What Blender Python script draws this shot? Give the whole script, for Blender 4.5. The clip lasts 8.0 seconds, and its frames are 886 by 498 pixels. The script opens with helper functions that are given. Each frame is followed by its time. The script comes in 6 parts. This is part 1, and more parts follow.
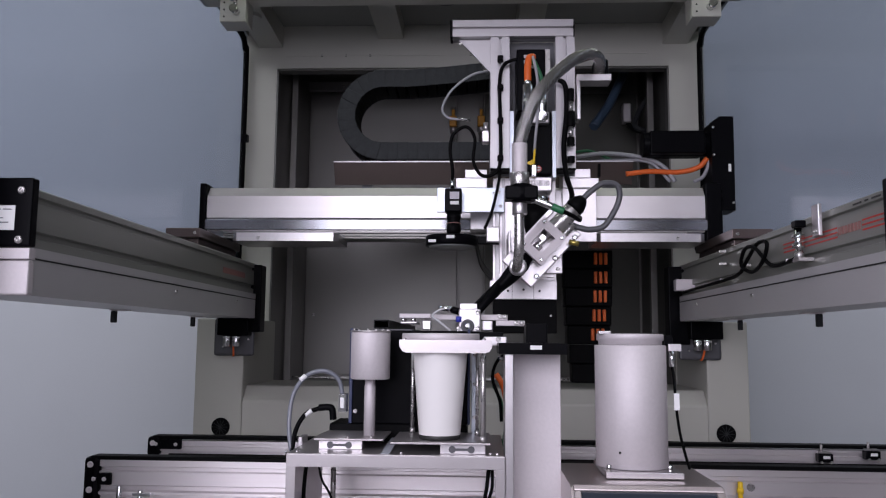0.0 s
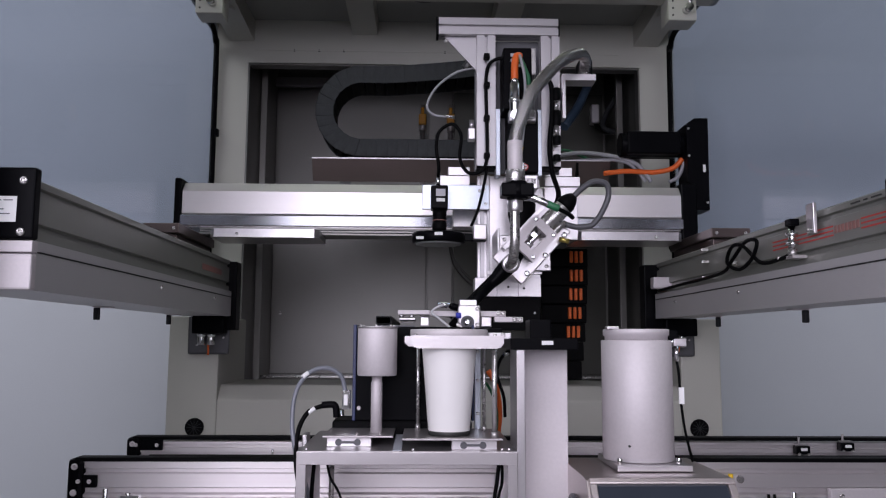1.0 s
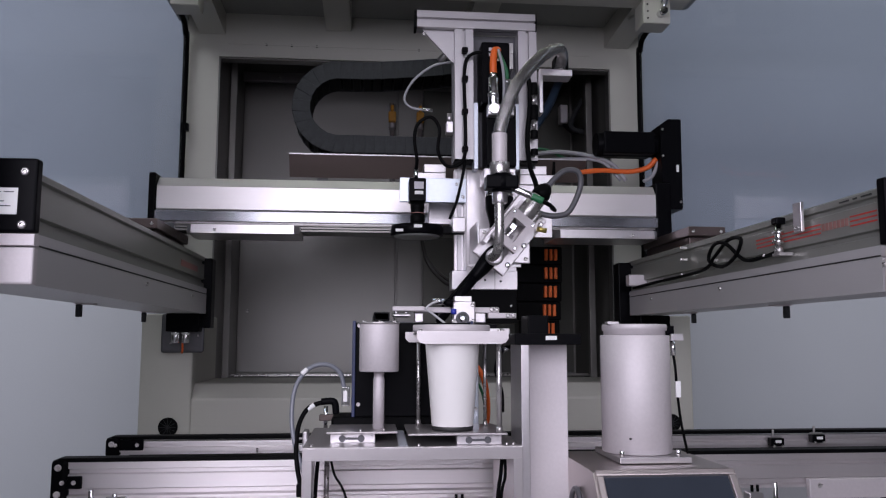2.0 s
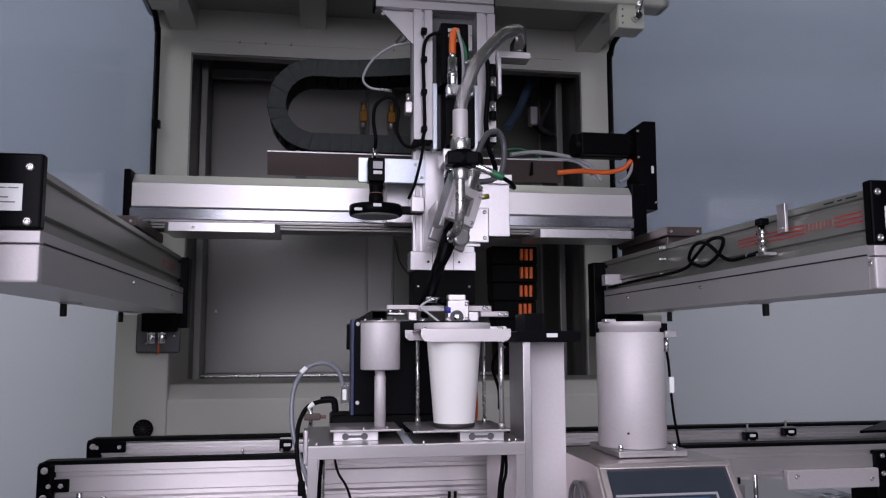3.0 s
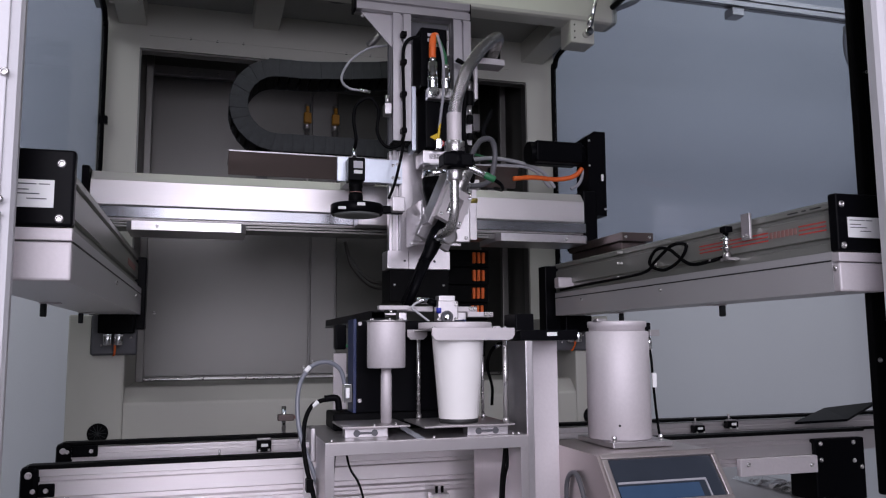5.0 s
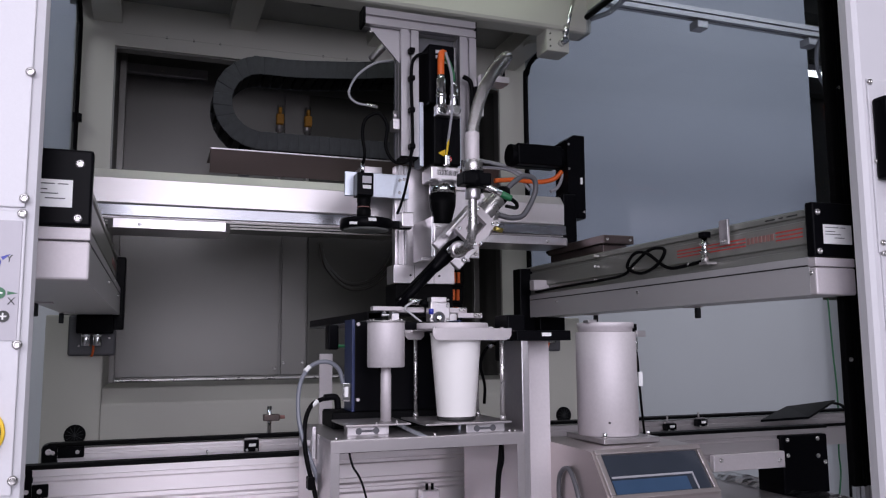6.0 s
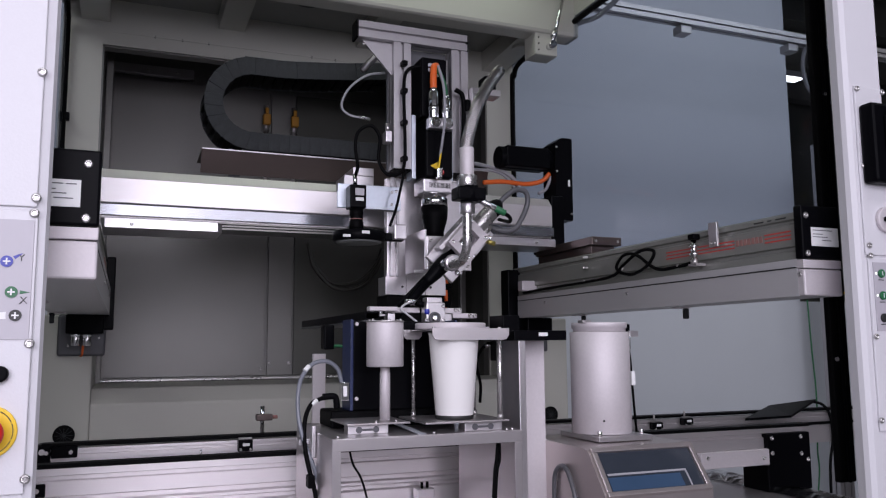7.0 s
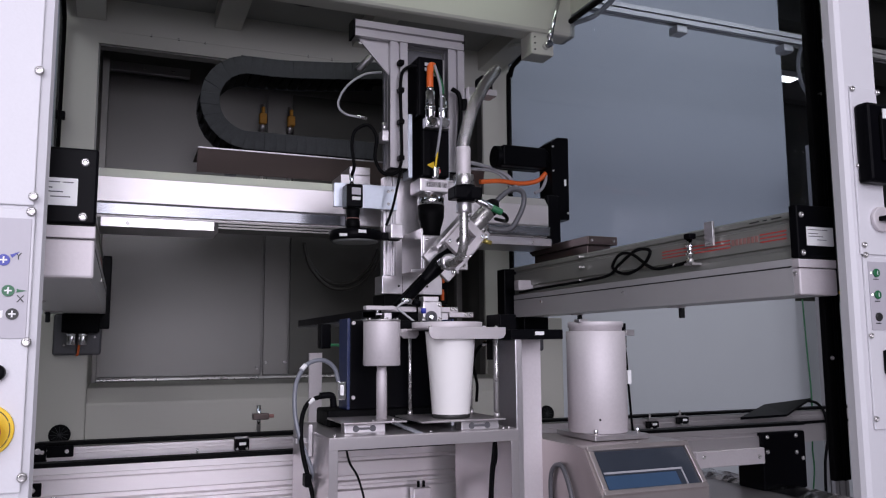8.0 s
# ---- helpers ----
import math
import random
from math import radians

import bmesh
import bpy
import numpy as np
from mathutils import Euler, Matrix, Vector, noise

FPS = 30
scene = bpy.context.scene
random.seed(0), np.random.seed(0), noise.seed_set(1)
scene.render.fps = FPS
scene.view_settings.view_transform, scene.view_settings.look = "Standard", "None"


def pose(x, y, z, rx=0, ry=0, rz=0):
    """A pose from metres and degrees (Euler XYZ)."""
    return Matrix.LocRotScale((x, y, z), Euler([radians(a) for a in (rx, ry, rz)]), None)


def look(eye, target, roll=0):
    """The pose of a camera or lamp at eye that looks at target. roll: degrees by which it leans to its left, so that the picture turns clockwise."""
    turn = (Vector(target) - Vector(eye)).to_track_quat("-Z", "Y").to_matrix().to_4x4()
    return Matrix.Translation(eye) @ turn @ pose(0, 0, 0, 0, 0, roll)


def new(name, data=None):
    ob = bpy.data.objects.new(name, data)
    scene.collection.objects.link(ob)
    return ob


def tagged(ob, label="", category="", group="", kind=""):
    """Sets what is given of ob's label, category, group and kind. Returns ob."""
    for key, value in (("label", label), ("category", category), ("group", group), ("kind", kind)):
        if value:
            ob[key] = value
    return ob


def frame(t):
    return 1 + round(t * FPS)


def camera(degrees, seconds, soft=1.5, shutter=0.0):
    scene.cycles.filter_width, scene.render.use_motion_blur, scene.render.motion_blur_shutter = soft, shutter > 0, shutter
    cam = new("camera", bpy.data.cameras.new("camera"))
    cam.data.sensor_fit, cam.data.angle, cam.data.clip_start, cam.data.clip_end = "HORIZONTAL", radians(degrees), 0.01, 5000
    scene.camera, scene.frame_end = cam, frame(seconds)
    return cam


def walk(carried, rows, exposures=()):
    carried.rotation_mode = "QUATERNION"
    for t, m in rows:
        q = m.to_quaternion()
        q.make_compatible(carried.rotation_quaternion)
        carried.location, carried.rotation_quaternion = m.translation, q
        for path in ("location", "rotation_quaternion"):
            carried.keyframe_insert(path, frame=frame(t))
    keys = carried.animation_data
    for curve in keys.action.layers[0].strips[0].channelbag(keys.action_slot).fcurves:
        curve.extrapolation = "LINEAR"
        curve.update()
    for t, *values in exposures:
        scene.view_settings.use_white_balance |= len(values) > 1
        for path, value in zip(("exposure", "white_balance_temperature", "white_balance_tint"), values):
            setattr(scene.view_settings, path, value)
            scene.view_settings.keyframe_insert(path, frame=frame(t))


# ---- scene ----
cam = camera(58.3, 8.0, soft=1.2)
PATH = [
    (0, (0.085, -1.877, 1.206), (-0.01, 0.107, 1.435), 0.5),
    (0.5, (0.034, -1.876, 1.202), (0.011, 0.111, 1.432), 0.4),
    (1, (-0.019, -1.874, 1.199), (0.033, 0.112, 1.429), 0.3),
    (1.5, (-0.065, -1.872, 1.196), (0.056, 0.111, 1.425), 0.2),
    (3, (-0.188, -1.873, 1.189), (0.125, 0.089, 1.419), -0.2),
    (3.5, (-0.232, -1.875, 1.188), (0.144, 0.076, 1.419), -0.3),
    (4, (-0.28, -1.878, 1.186), (0.168, 0.057, 1.419), -0.3),
    (4.5, (-0.32, -1.88, 1.184), (0.183, 0.042, 1.419), -0.4),
    (6, (-0.45, -1.891, 1.18), (0.23, -0.025, 1.421), -0.4),
    (6.5, (-0.478, -1.894, 1.178), (0.241, -0.043, 1.421), -0.4),
    (7, (-0.49, -1.894, 1.178), (0.244, -0.05, 1.421), -0.4),
    (7.5, (-0.492, -1.894, 1.178), (0.249, -0.052, 1.42), -0.4),
    (8, (-0.492, -1.895, 1.177), (0.252, -0.054, 1.419), -0.4),
]
walk(cam, [(t, look(eye, target, roll)) for t, eye, target, roll in PATH])

# ---- world and light ----
world = bpy.data.worlds.new("hall_air")
scene.world = world
world.use_nodes = True
world.node_tree.nodes["Background"].inputs["Color"].default_value = (0.75, 0.85, 1.0, 1)
world.node_tree.nodes["Background"].inputs["Strength"].default_value = 0.25


def area_lamp(name, m, sx, sy, watts, colour):
    data = bpy.data.lights.new(name, "AREA")
    data.shape, data.size, data.size_y, data.energy, data.color = "RECTANGLE", sx, sy, watts, colour
    ob = new(name, data)
    ob.matrix_world = m
    return ob


# hall luminaires before the machine, and unseen fill lamps added to brighten both side boards
WARM = (0.98, 0.94, 1.10)
area_lamp("hall_lamp", look((-1.15, -3.5, 1.90), (-0.05, 0.0, 1.3)), 2.0, 1.6, 88, WARM)
area_lamp("hall_lamp", look((0.55, -3.7, 2.05), (0.1, 0.0, 1.3)), 1.7, 1.5, 34, WARM)
area_lamp("hall_lamp", look((-1.9, -0.7, 3.2), (-1.15, 1.2, 1.1)), 1.6, 0.8, 26, (0.95, 0.97, 1.02))
area_lamp("hall_lamp", look((2.4, -0.6, 3.2), (1.5, 1.2, 1.2)), 1.6, 0.8, 18, (0.94, 0.98, 1.03))
# greenish light bar below the machine's roof
area_lamp("machine_lamp", look((0.05, 0.03, 2.345), (0.05, 0.12, 1.25)), 1.2, 0.07, 1.7, (0.90, 1.0, 0.88))
# unseen fill lamp added behind the camera to brighten what the metals reflect
area_lamp("hall_lamp", look((0.2, -4.6, 5.6), (0.2, -4.4, 0)), 3.5, 1.6, 110, (0.99, 0.96, 1.07))
scene.view_settings.exposure = -0.5

# ---- materials ----


def mat(name, colour, rough=0.5, metal=0.0, grain=30.0, vary=0.08, bump=0.0, stretch=(1, 1, 1), coat=0.0, rvary=0.1, spec=0.5):
    m = bpy.data.materials.new(name)
    m.use_nodes = True
    nt = m.node_tree
    b = nt.nodes["Principled BSDF"]
    b.inputs["Metallic"].default_value = metal
    b.inputs["Coat Weight"].default_value = coat
    b.inputs["Specular IOR Level"].default_value = spec
    tc = nt.nodes.new("ShaderNodeTexCoord")
    mp = nt.nodes.new("ShaderNodeMapping")
    mp.inputs["Scale"].default_value = stretch
    nt.links.new(tc.outputs["Object"], mp.inputs["Vector"])
    fine = nt.nodes.new("ShaderNodeTexNoise")
    fine.inputs["Scale"].default_value = grain
    fine.inputs["Detail"].default_value = 4
    big = nt.nodes.new("ShaderNodeTexNoise")
    big.inputs["Scale"].default_value = 3.5
    big.inputs["Detail"].default_value = 3
    nt.links.new(mp.outputs["Vector"], fine.inputs["Vector"])
    nt.links.new(tc.outputs["Object"], big.inputs["Vector"])
    add = nt.nodes.new("ShaderNodeMath")
    add.operation = "ADD"
    nt.links.new(fine.outputs["Fac"], add.inputs[0])
    nt.links.new(big.outputs["Fac"], add.inputs[1])
    ramp = nt.nodes.new("ShaderNodeMapRange")
    ramp.inputs["From Min"].default_value, ramp.inputs["From Max"].default_value = 0.6, 1.4
    ramp.inputs["To Min"].default_value, ramp.inputs["To Max"].default_value = 1 - vary, 1 + vary
    nt.links.new(add.outputs[0], ramp.inputs["Value"])
    mul = nt.nodes.new("ShaderNodeVectorMath")
    mul.operation = "SCALE"
    mul.inputs[0].default_value = colour
    nt.links.new(ramp.outputs["Result"], mul.inputs["Scale"])
    nt.links.new(mul.outputs["Vector"], b.inputs["Base Color"])
    rr = nt.nodes.new("ShaderNodeMapRange")
    rr.inputs["From Min"].default_value, rr.inputs["From Max"].default_value = 0.6, 1.4
    rr.inputs["To Min"].default_value, rr.inputs["To Max"].default_value = max(0.02, rough * (1 - rvary)), min(1, rough * (1 + rvary))
    nt.links.new(add.outputs[0], rr.inputs["Value"])
    nt.links.new(rr.outputs["Result"], b.inputs["Roughness"])
    if bump:
        bp = nt.nodes.new("ShaderNodeBump")
        bp.inputs["Strength"].default_value, bp.inputs["Distance"].default_value = bump, 0.002
        nt.links.new(fine.outputs["Fac"], bp.inputs["Height"])
        nt.links.new(bp.outputs["Normal"], b.inputs["Normal"])
    return m


def glow(name, colour, strength):
    m = bpy.data.materials.new(name)
    m.use_nodes = True
    b = m.node_tree.nodes["Principled BSDF"]
    b.inputs["Base Color"].default_value = (*colour, 1)
    b.inputs["Emission Color"].default_value = (*colour, 1)
    b.inputs["Emission Strength"].default_value = strength
    return m


def glass(name, tint, rough=0.0):
    m = bpy.data.materials.new(name)
    m.use_nodes = True
    nt = m.node_tree
    out = nt.nodes["Material Output"]
    nt.nodes.remove(nt.nodes["Principled BSDF"])
    tr = nt.nodes.new("ShaderNodeBsdfTransparent")
    tr.inputs["Color"].default_value = (*tint, 1)
    gl = nt.nodes.new("ShaderNodeBsdfGlossy")
    gl.inputs["Roughness"].default_value = rough
    lw = nt.nodes.new("ShaderNodeLayerWeight")
    lw.inputs["Blend"].default_value = 0.5
    pw = nt.nodes.new("ShaderNodeMath")
    pw.operation = "POWER"
    pw.inputs[1].default_value = 4.0
    nt.links.new(lw.outputs["Facing"], pw.inputs[0])
    fr = nt.nodes.new("ShaderNodeMath")
    fr.operation = "MULTIPLY_ADD"
    fr.inputs[1].default_value, fr.inputs[2].default_value = 0.18, 0.012
    nt.links.new(pw.outputs[0], fr.inputs[0])
    mix = nt.nodes.new("ShaderNodeMixShader")
    nt.links.new(fr.outputs[0], mix.inputs[0])
    nt.links.new(tr.outputs[0], mix.inputs[1])
    nt.links.new(gl.outputs[0], mix.inputs[2])
    nt.links.new(mix.outputs[0], out.inputs["Surface"])
    return m


ALU = mat("anodised_aluminium", (0.42, 0.405, 0.417), 0.4, 0.85, 60, 0.05, 0.03, (1, 12, 12))
ALU_X = mat("brushed_beam", (0.70, 0.665, 0.675), 0.4, 0.82, 90, 0.05, 0.05, (0.5, 30, 30))
ALU_Y = mat("grey_beam", (0.30, 0.305, 0.28), 0.42, 0.45, 90, 0.05, 0.03, (30, 0.5, 30))
BOUNCE_W = mat("bounce_wall_paint", (0.70, 0.70, 0.70), 0.7, 0.0, 8, 0.05)
ALU_L = mat("pale_beam", (0.56, 0.55, 0.56), 0.42, 0.35, 90, 0.05, 0.03, (30, 0.5, 30))
PLATE = mat("milled_aluminium", (0.60, 0.575, 0.592), 0.33, 0.9, 120, 0.06, 0.05)
SATIN = mat("satin_blasted_aluminium", (0.65, 0.61, 0.63), 0.66, 0.5, 200, 0.07, 0.08)
STEEL = mat("brushed_steel", (0.52, 0.49, 0.50), 0.34, 0.85, 120, 0.08, 0.04, (1, 25, 25))
CHROME = mat("chrome", (0.82, 0.82, 0.83), 0.10, 1.0, 40, 0.04)
# the dull stainless again, its colour darkened for shade at the recess's right
PANEL_SHADE = mat("shaded_stainless_panel", (0.09, 0.09, 0.082), 0.42, 0.8, 200, 0.10, 0.05, (30, 1, 1))
PAINT = mat("light_grey_paint", (0.48, 0.475, 0.43), 0.5, 0.0, 400, 0.03, 0.06)
PAINT_W = mat("white_grey_paint", (0.66, 0.65, 0.68), 0.45, 0.0, 400, 0.025, 0.08)
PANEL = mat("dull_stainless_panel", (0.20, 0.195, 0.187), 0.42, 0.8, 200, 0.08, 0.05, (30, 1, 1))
DARK = mat("dark_grey_sheet", (0.09, 0.09, 0.10), 0.5, 0.2, 80, 0.1, 0.03)
BLACK = mat("black_anodised", (0.0025, 0.0025, 0.0035), 0.36, 0.0, 150, 0.15, 0.03, spec=0.045)
RUBBER = mat("black_rubber", (0.003, 0.003, 0.0035), 0.5, 0.0, 100, 0.15, 0.02, spec=0.05)
CHAIN = mat("worn_black_plastic", (0.032, 0.034, 0.037), 0.65, 0.0, 60, 0.45, 0.08, spec=0.15)
CUP = mat("white_plastic", (0.82, 0.80, 0.79), 0.38, 0.0, 60, 0.012)
ORANGE = mat("orange_cable", (0.75, 0.13, 0.02), 0.5, 0.0, 80, 0.08)
GREY_C = mat("grey_cable", (0.33, 0.33, 0.36), 0.5, 0.0, 80, 0.06)
GREEN_C = mat("green_plastic", (0.015, 0.13, 0.05), 0.45, 0.0, 80, 0.06)
BLUE = mat("blue_paint", (0.008, 0.018, 0.075), 0.4, 0.0, 80, 0.08)
RED = mat("red_plastic", (0.62, 0.025, 0.02), 0.35, 0.0, 80, 0.05)
STRIPE = mat("red_print", (0.60, 0.05, 0.04), 0.5, 0.0, 80, 0.1)
YELLOW = mat("yellow_plastic", (0.85, 0.56, 0.02), 0.4, 0.0, 80, 0.04)
WHITE = mat("white_label", (0.80, 0.80, 0.80), 0.5, 0.0, 80, 0.02)
INK = mat("black_ink", (0.02, 0.02, 0.02), 0.5, 0.0, 80, 0.02)
LABEL_G = mat("grey_label", (0.46, 0.44, 0.48), 0.45, 0.0, 200, 0.02)
BOARD = mat("blue_white_board", (0.59, 0.62, 0.66), 0.6, 0.0, 200, 0.03)
HALL = mat("hall_paint", (0.20, 0.205, 0.19), 0.7, 0.0, 8, 0.1)
FLOOR = mat("hall_floor_coating", (0.30, 0.30, 0.31), 0.4, 0.0, 12, 0.1)
SCREEN = mat("display_cover", (0.035, 0.042, 0.055), 0.10, 0.0, 20, 0.1)
GLASS = glass("tinted_window_glass", (0.72, 0.75, 0.80))
LAMP = glow("luminaire_glow", (1.0, 0.97, 0.92), 6.0)
SPOT = glow("pilot_light", (0.9, 1.0, 0.9), 3.0)
AMBER = glow("amber_light", (1.0, 0.35, 0.05), 2.0)
BLUEB = mat("blue_plastic", (0.03, 0.04, 0.35), 0.4, 0.0, 80, 0.05)
# yellow lever paint, darkened in colour because the recess leaves it unlit
VALVE = mat("shaded_yellow_lever", (0.55, 0.25, 0.02), 0.45, 0.0, 80, 0.08)
BLUEH = mat("blue_hose", (0.06, 0.095, 0.15), 0.4, 0.0, 80, 0.08)
REDDULL = mat("faded_red_print", (0.33, 0.16, 0.145), 0.5, 0.0, 80, 0.15)
ORANGEB = mat("orange_bar", (0.85, 0.15, 0.02), 0.5, 0.0, 80, 0.1)
HOSEB = mat("brown_hose", (0.02, 0.018, 0.015), 0.35, 0.0, 60, 0.15)
PLATEB = mat("bluish_plate", (0.50, 0.54, 0.60), 0.32, 0.75, 120, 0.05, 0.04)
FROST = mat("frosted_plastic", (0.22, 0.23, 0.23), 0.4, 0.0, 60, 0.03)
# pale blue base colour stands in for what the polished sheet reflects
SHEET_GLINT = mat("reflection_blue_sheet", (0.52, 0.54, 0.60), 0.5, 0.3, 120, 0.06, 0.03, (1, 25, 25))
BRAID = mat("steel_braid", (0.72, 0.70, 0.69), 0.26, 0.95, 200, 0.10)
STEELB = mat("bright_steel", (0.52, 0.505, 0.50), 0.28, 0.85, 90, 0.08, 0.02)
STEELW = mat("warm_brushed_steel", (0.56, 0.505, 0.495), 0.34, 0.85, 120, 0.06, 0.04, (25, 25, 1))
HOSEG = mat("smoky_grey_hose", (0.17, 0.18, 0.21), 0.3, 0.0, 80, 0.08)
GREYD = mat("dark_grey_cable", (0.09, 0.09, 0.10), 0.4, 0.0, 80, 0.1)
BRASS = mat("brass", (0.65, 0.52, 0.15), 0.3, 0.9, 80, 0.08)
CLEAR = mat("clear_grey_tube", (0.5, 0.5, 0.52), 0.25, 0.0, 80, 0.05)
TRAY = mat("brownish_steel", (0.13, 0.103, 0.098), 0.42, 0.85, 80, 0.08, 0.03, (1, 20, 20))
ROOF = mat("dark_roof_sheet", (0.26, 0.265, 0.25), 0.5, 0.2, 200, 0.06, 0.04)
CORE = mat("dark_hose_core", (0.04, 0.038, 0.036), 0.5, 0.5, 200, 0.2)
STRIP = mat("brushed_strip", (0.25, 0.255, 0.275), 0.2, 0.95, 90, 0.05, 0.0, (0.4, 30, 30))
READ = mat("readout_film", (0.035, 0.07, 0.13), 0.3, 0.0, 40, 0.1)

# ---- mesh helpers ----


def bm_new():
    return bmesh.new()


def box(bm, x0, x1, y0, y1, z0, z1, bevel=0.0, m=None):
    r = bmesh.ops.create_cube(bm, size=1.0)
    vs = r["verts"]
    bmesh.ops.scale(bm, vec=(abs(x1 - x0), abs(y1 - y0), abs(z1 - z0)), verts=vs)
    bmesh.ops.translate(bm, vec=((x0 + x1) / 2, (y0 + y1) / 2, (z0 + z1) / 2), verts=vs)
    if bevel:
        es = list({e for v in vs for e in v.link_edges})
        r = bmesh.ops.bevel(bm, geom=es, offset=bevel, segments=2, profile=0.5, affect="EDGES")
        vs = list({v for f in r["faces"] for v in f.verts} | {v for v in vs if v.is_valid})
    if m is not None:
        bmesh.ops.transform(bm, matrix=m, verts=[v for v in vs if v.is_valid])
    return bm


def rod(bm, a, b, r, seg=20, r2=None, bevel=0.0):
    a, b = Vector(a), Vector(b)
    d = b - a
    q = d.to_track_quat("Z", "Y").to_matrix().to_4x4()
    m = Matrix.Translation((a + b) / 2) @ q
    res = bmesh.ops.create_cone(bm, cap_ends=True, segments=seg, radius1=r, radius2=r if r2 is None else r2, depth=d.length, matrix=m)
    for v in res["verts"]:
        for f in v.link_faces:
            f.smooth = len(f.verts) == 4
    if bevel:
        es = list({e for v in res["verts"] for e in v.link_edges if any(len(f.verts) > 4 for f in e.link_faces)})
        bmesh.ops.bevel(bm, geom=es, offset=bevel, segments=2, profile=0.5, affect="EDGES")
    return bm


def lathe(bm, profile, m=None, seg=40):
    """Turns (radius, height) pairs about the z axis."""
    rings = []
    for r, z in profile:
        rings.append([bm.verts.new((r * math.cos(2 * math.pi * i / seg), r * math.sin(2 * math.pi * i / seg), z)) for i in range(seg)])
    for a, b in zip(rings, rings[1:]):
        for i in range(seg):
            j = (i + 1) % seg
            f = bm.faces.new((a[i], a[j], b[j], b[i]))
            f.smooth = True
    bm.faces.new(list(reversed(rings[0])))
    bm.faces.new(rings[-1])
    if m is not None:
        bmesh.ops.transform(bm, matrix=m, verts=[v for ring in rings for v in ring])
    return bm


def prism(bm, outline, axis, lo, hi, smooth=False):
    """A flat outline of (u, v) pairs pulled along an axis; u, v are the other two axes in x, y, z order."""
    def p(u, v, w):
        return {"x": (w, u, v), "y": (u, w, v), "z": (u, v, w)}[axis]
    a = [bm.verts.new(p(u, v, lo)) for u, v in outline]
    b = [bm.verts.new(p(u, v, hi)) for u, v in outline]
    n = len(outline)
    fs = [bm.faces.new(a), bm.faces.new(list(reversed(b)))]
    for i in range(n):
        fs.append(bm.faces.new((a[i], b[i], b[(i + 1) % n], a[(i + 1) % n])))
        fs[-1].smooth = smooth
    bmesh.ops.recalc_face_normals(bm, faces=fs)
    return bm


def curve_points(pts, steps=8):
    """A smooth line through the points."""
    P = [Vector(p) for p in pts]
    P = [P[0] * 2 - P[1]] + P + [P[-1] * 2 - P[-2]]
    out = []
    for i in range(1, len(P) - 2):
        for k in range(steps):
            t = k / steps
            a, b, c, d = P[i - 1], P[i], P[i + 1], P[i + 2]
            out.append(0.5 * ((2 * b) + (c - a) * t + (2 * a - 5 * b + 4 * c - d) * t * t + (3 * b - a - 3 * c + d) * t ** 3))
    out.append(P[-2])
    return out


def cable(bm, pts, r, seg=10, steps=8, ribs=0.0):
    """A round cable or hose along a smooth line; ribs: depth of its braid rings."""
    line = curve_points(pts, steps)
    rings = []
    up = Vector((0.31, 0.52, 0.79))
    for i, p in enumerate(line):
        d = (line[min(i + 1, len(line) - 1)] - line[max(i - 1, 0)]).normalized()
        u = (up - d * up.dot(d)).normalized()
        up = u
        w = d.cross(u)
        rr = r * (1 - (ribs if i % 2 else 0))
        rings.append([bm.verts.new(p + (u * math.cos(2 * math.pi * k / seg) + w * math.sin(2 * math.pi * k / seg)) * rr) for k in range(seg)])
    for a, b in zip(rings, rings[1:]):
        for k in range(seg):
            f = bm.faces.new((a[k], a[(k + 1) % seg], b[(k + 1) % seg], b[k]))
            f.smooth = True
    bm.faces.new(list(reversed(rings[0])))
    bm.faces.new(rings[-1])
    return bm


def braid(bm, pts, r, strands=12, pitch=0.075, wire=0.0010):
    """Wires wound both ways round a smooth line, as on a braided hose."""
    line = curve_points(pts, 22)
    up = Vector((0.31, 0.52, 0.79))
    frames, s = [], 0.0
    for i, p in enumerate(line):
        d = (line[min(i + 1, len(line) - 1)] - line[max(i - 1, 0)]).normalized()
        up = (up - d * up.dot(d)).normalized()
        if i:
            s += (p - line[i - 1]).length
        frames.append((p, up.copy(), d.cross(up), s))
    for turn in (1, -1):
        for k in range(strands):
            prev = None
            for i, (p, u, w, s) in enumerate(frames):
                a = turn * 2 * math.pi * s / pitch + 2 * math.pi * k / strands
                n = u * math.cos(a) + w * math.sin(a)
                side = (w * math.cos(a) - u * math.sin(a)) * wire
                rr = r + 0.0004 * turn
                ring = [bm.verts.new(p + n * rr - side), bm.verts.new(p + n * (rr + wire * 0.6)), bm.verts.new(p + n * rr + side)]
                if prev:
                    for j in range(2):
                        bm.faces.new((prev[j], prev[j + 1], ring[j + 1], ring[j])).smooth = True
                prev = ring
    return bm


def thing(name, base, label, category, group="", kind=""):
    ob = new(name)
    ob.empty_display_size = 0.02
    ob.location = base
    return tagged(ob, label, category, group, kind)


def base_of(ob):
    p = Vector((0, 0, 0))
    while ob is not None:
        p = p + ob.location
        ob = ob.parent
    return p


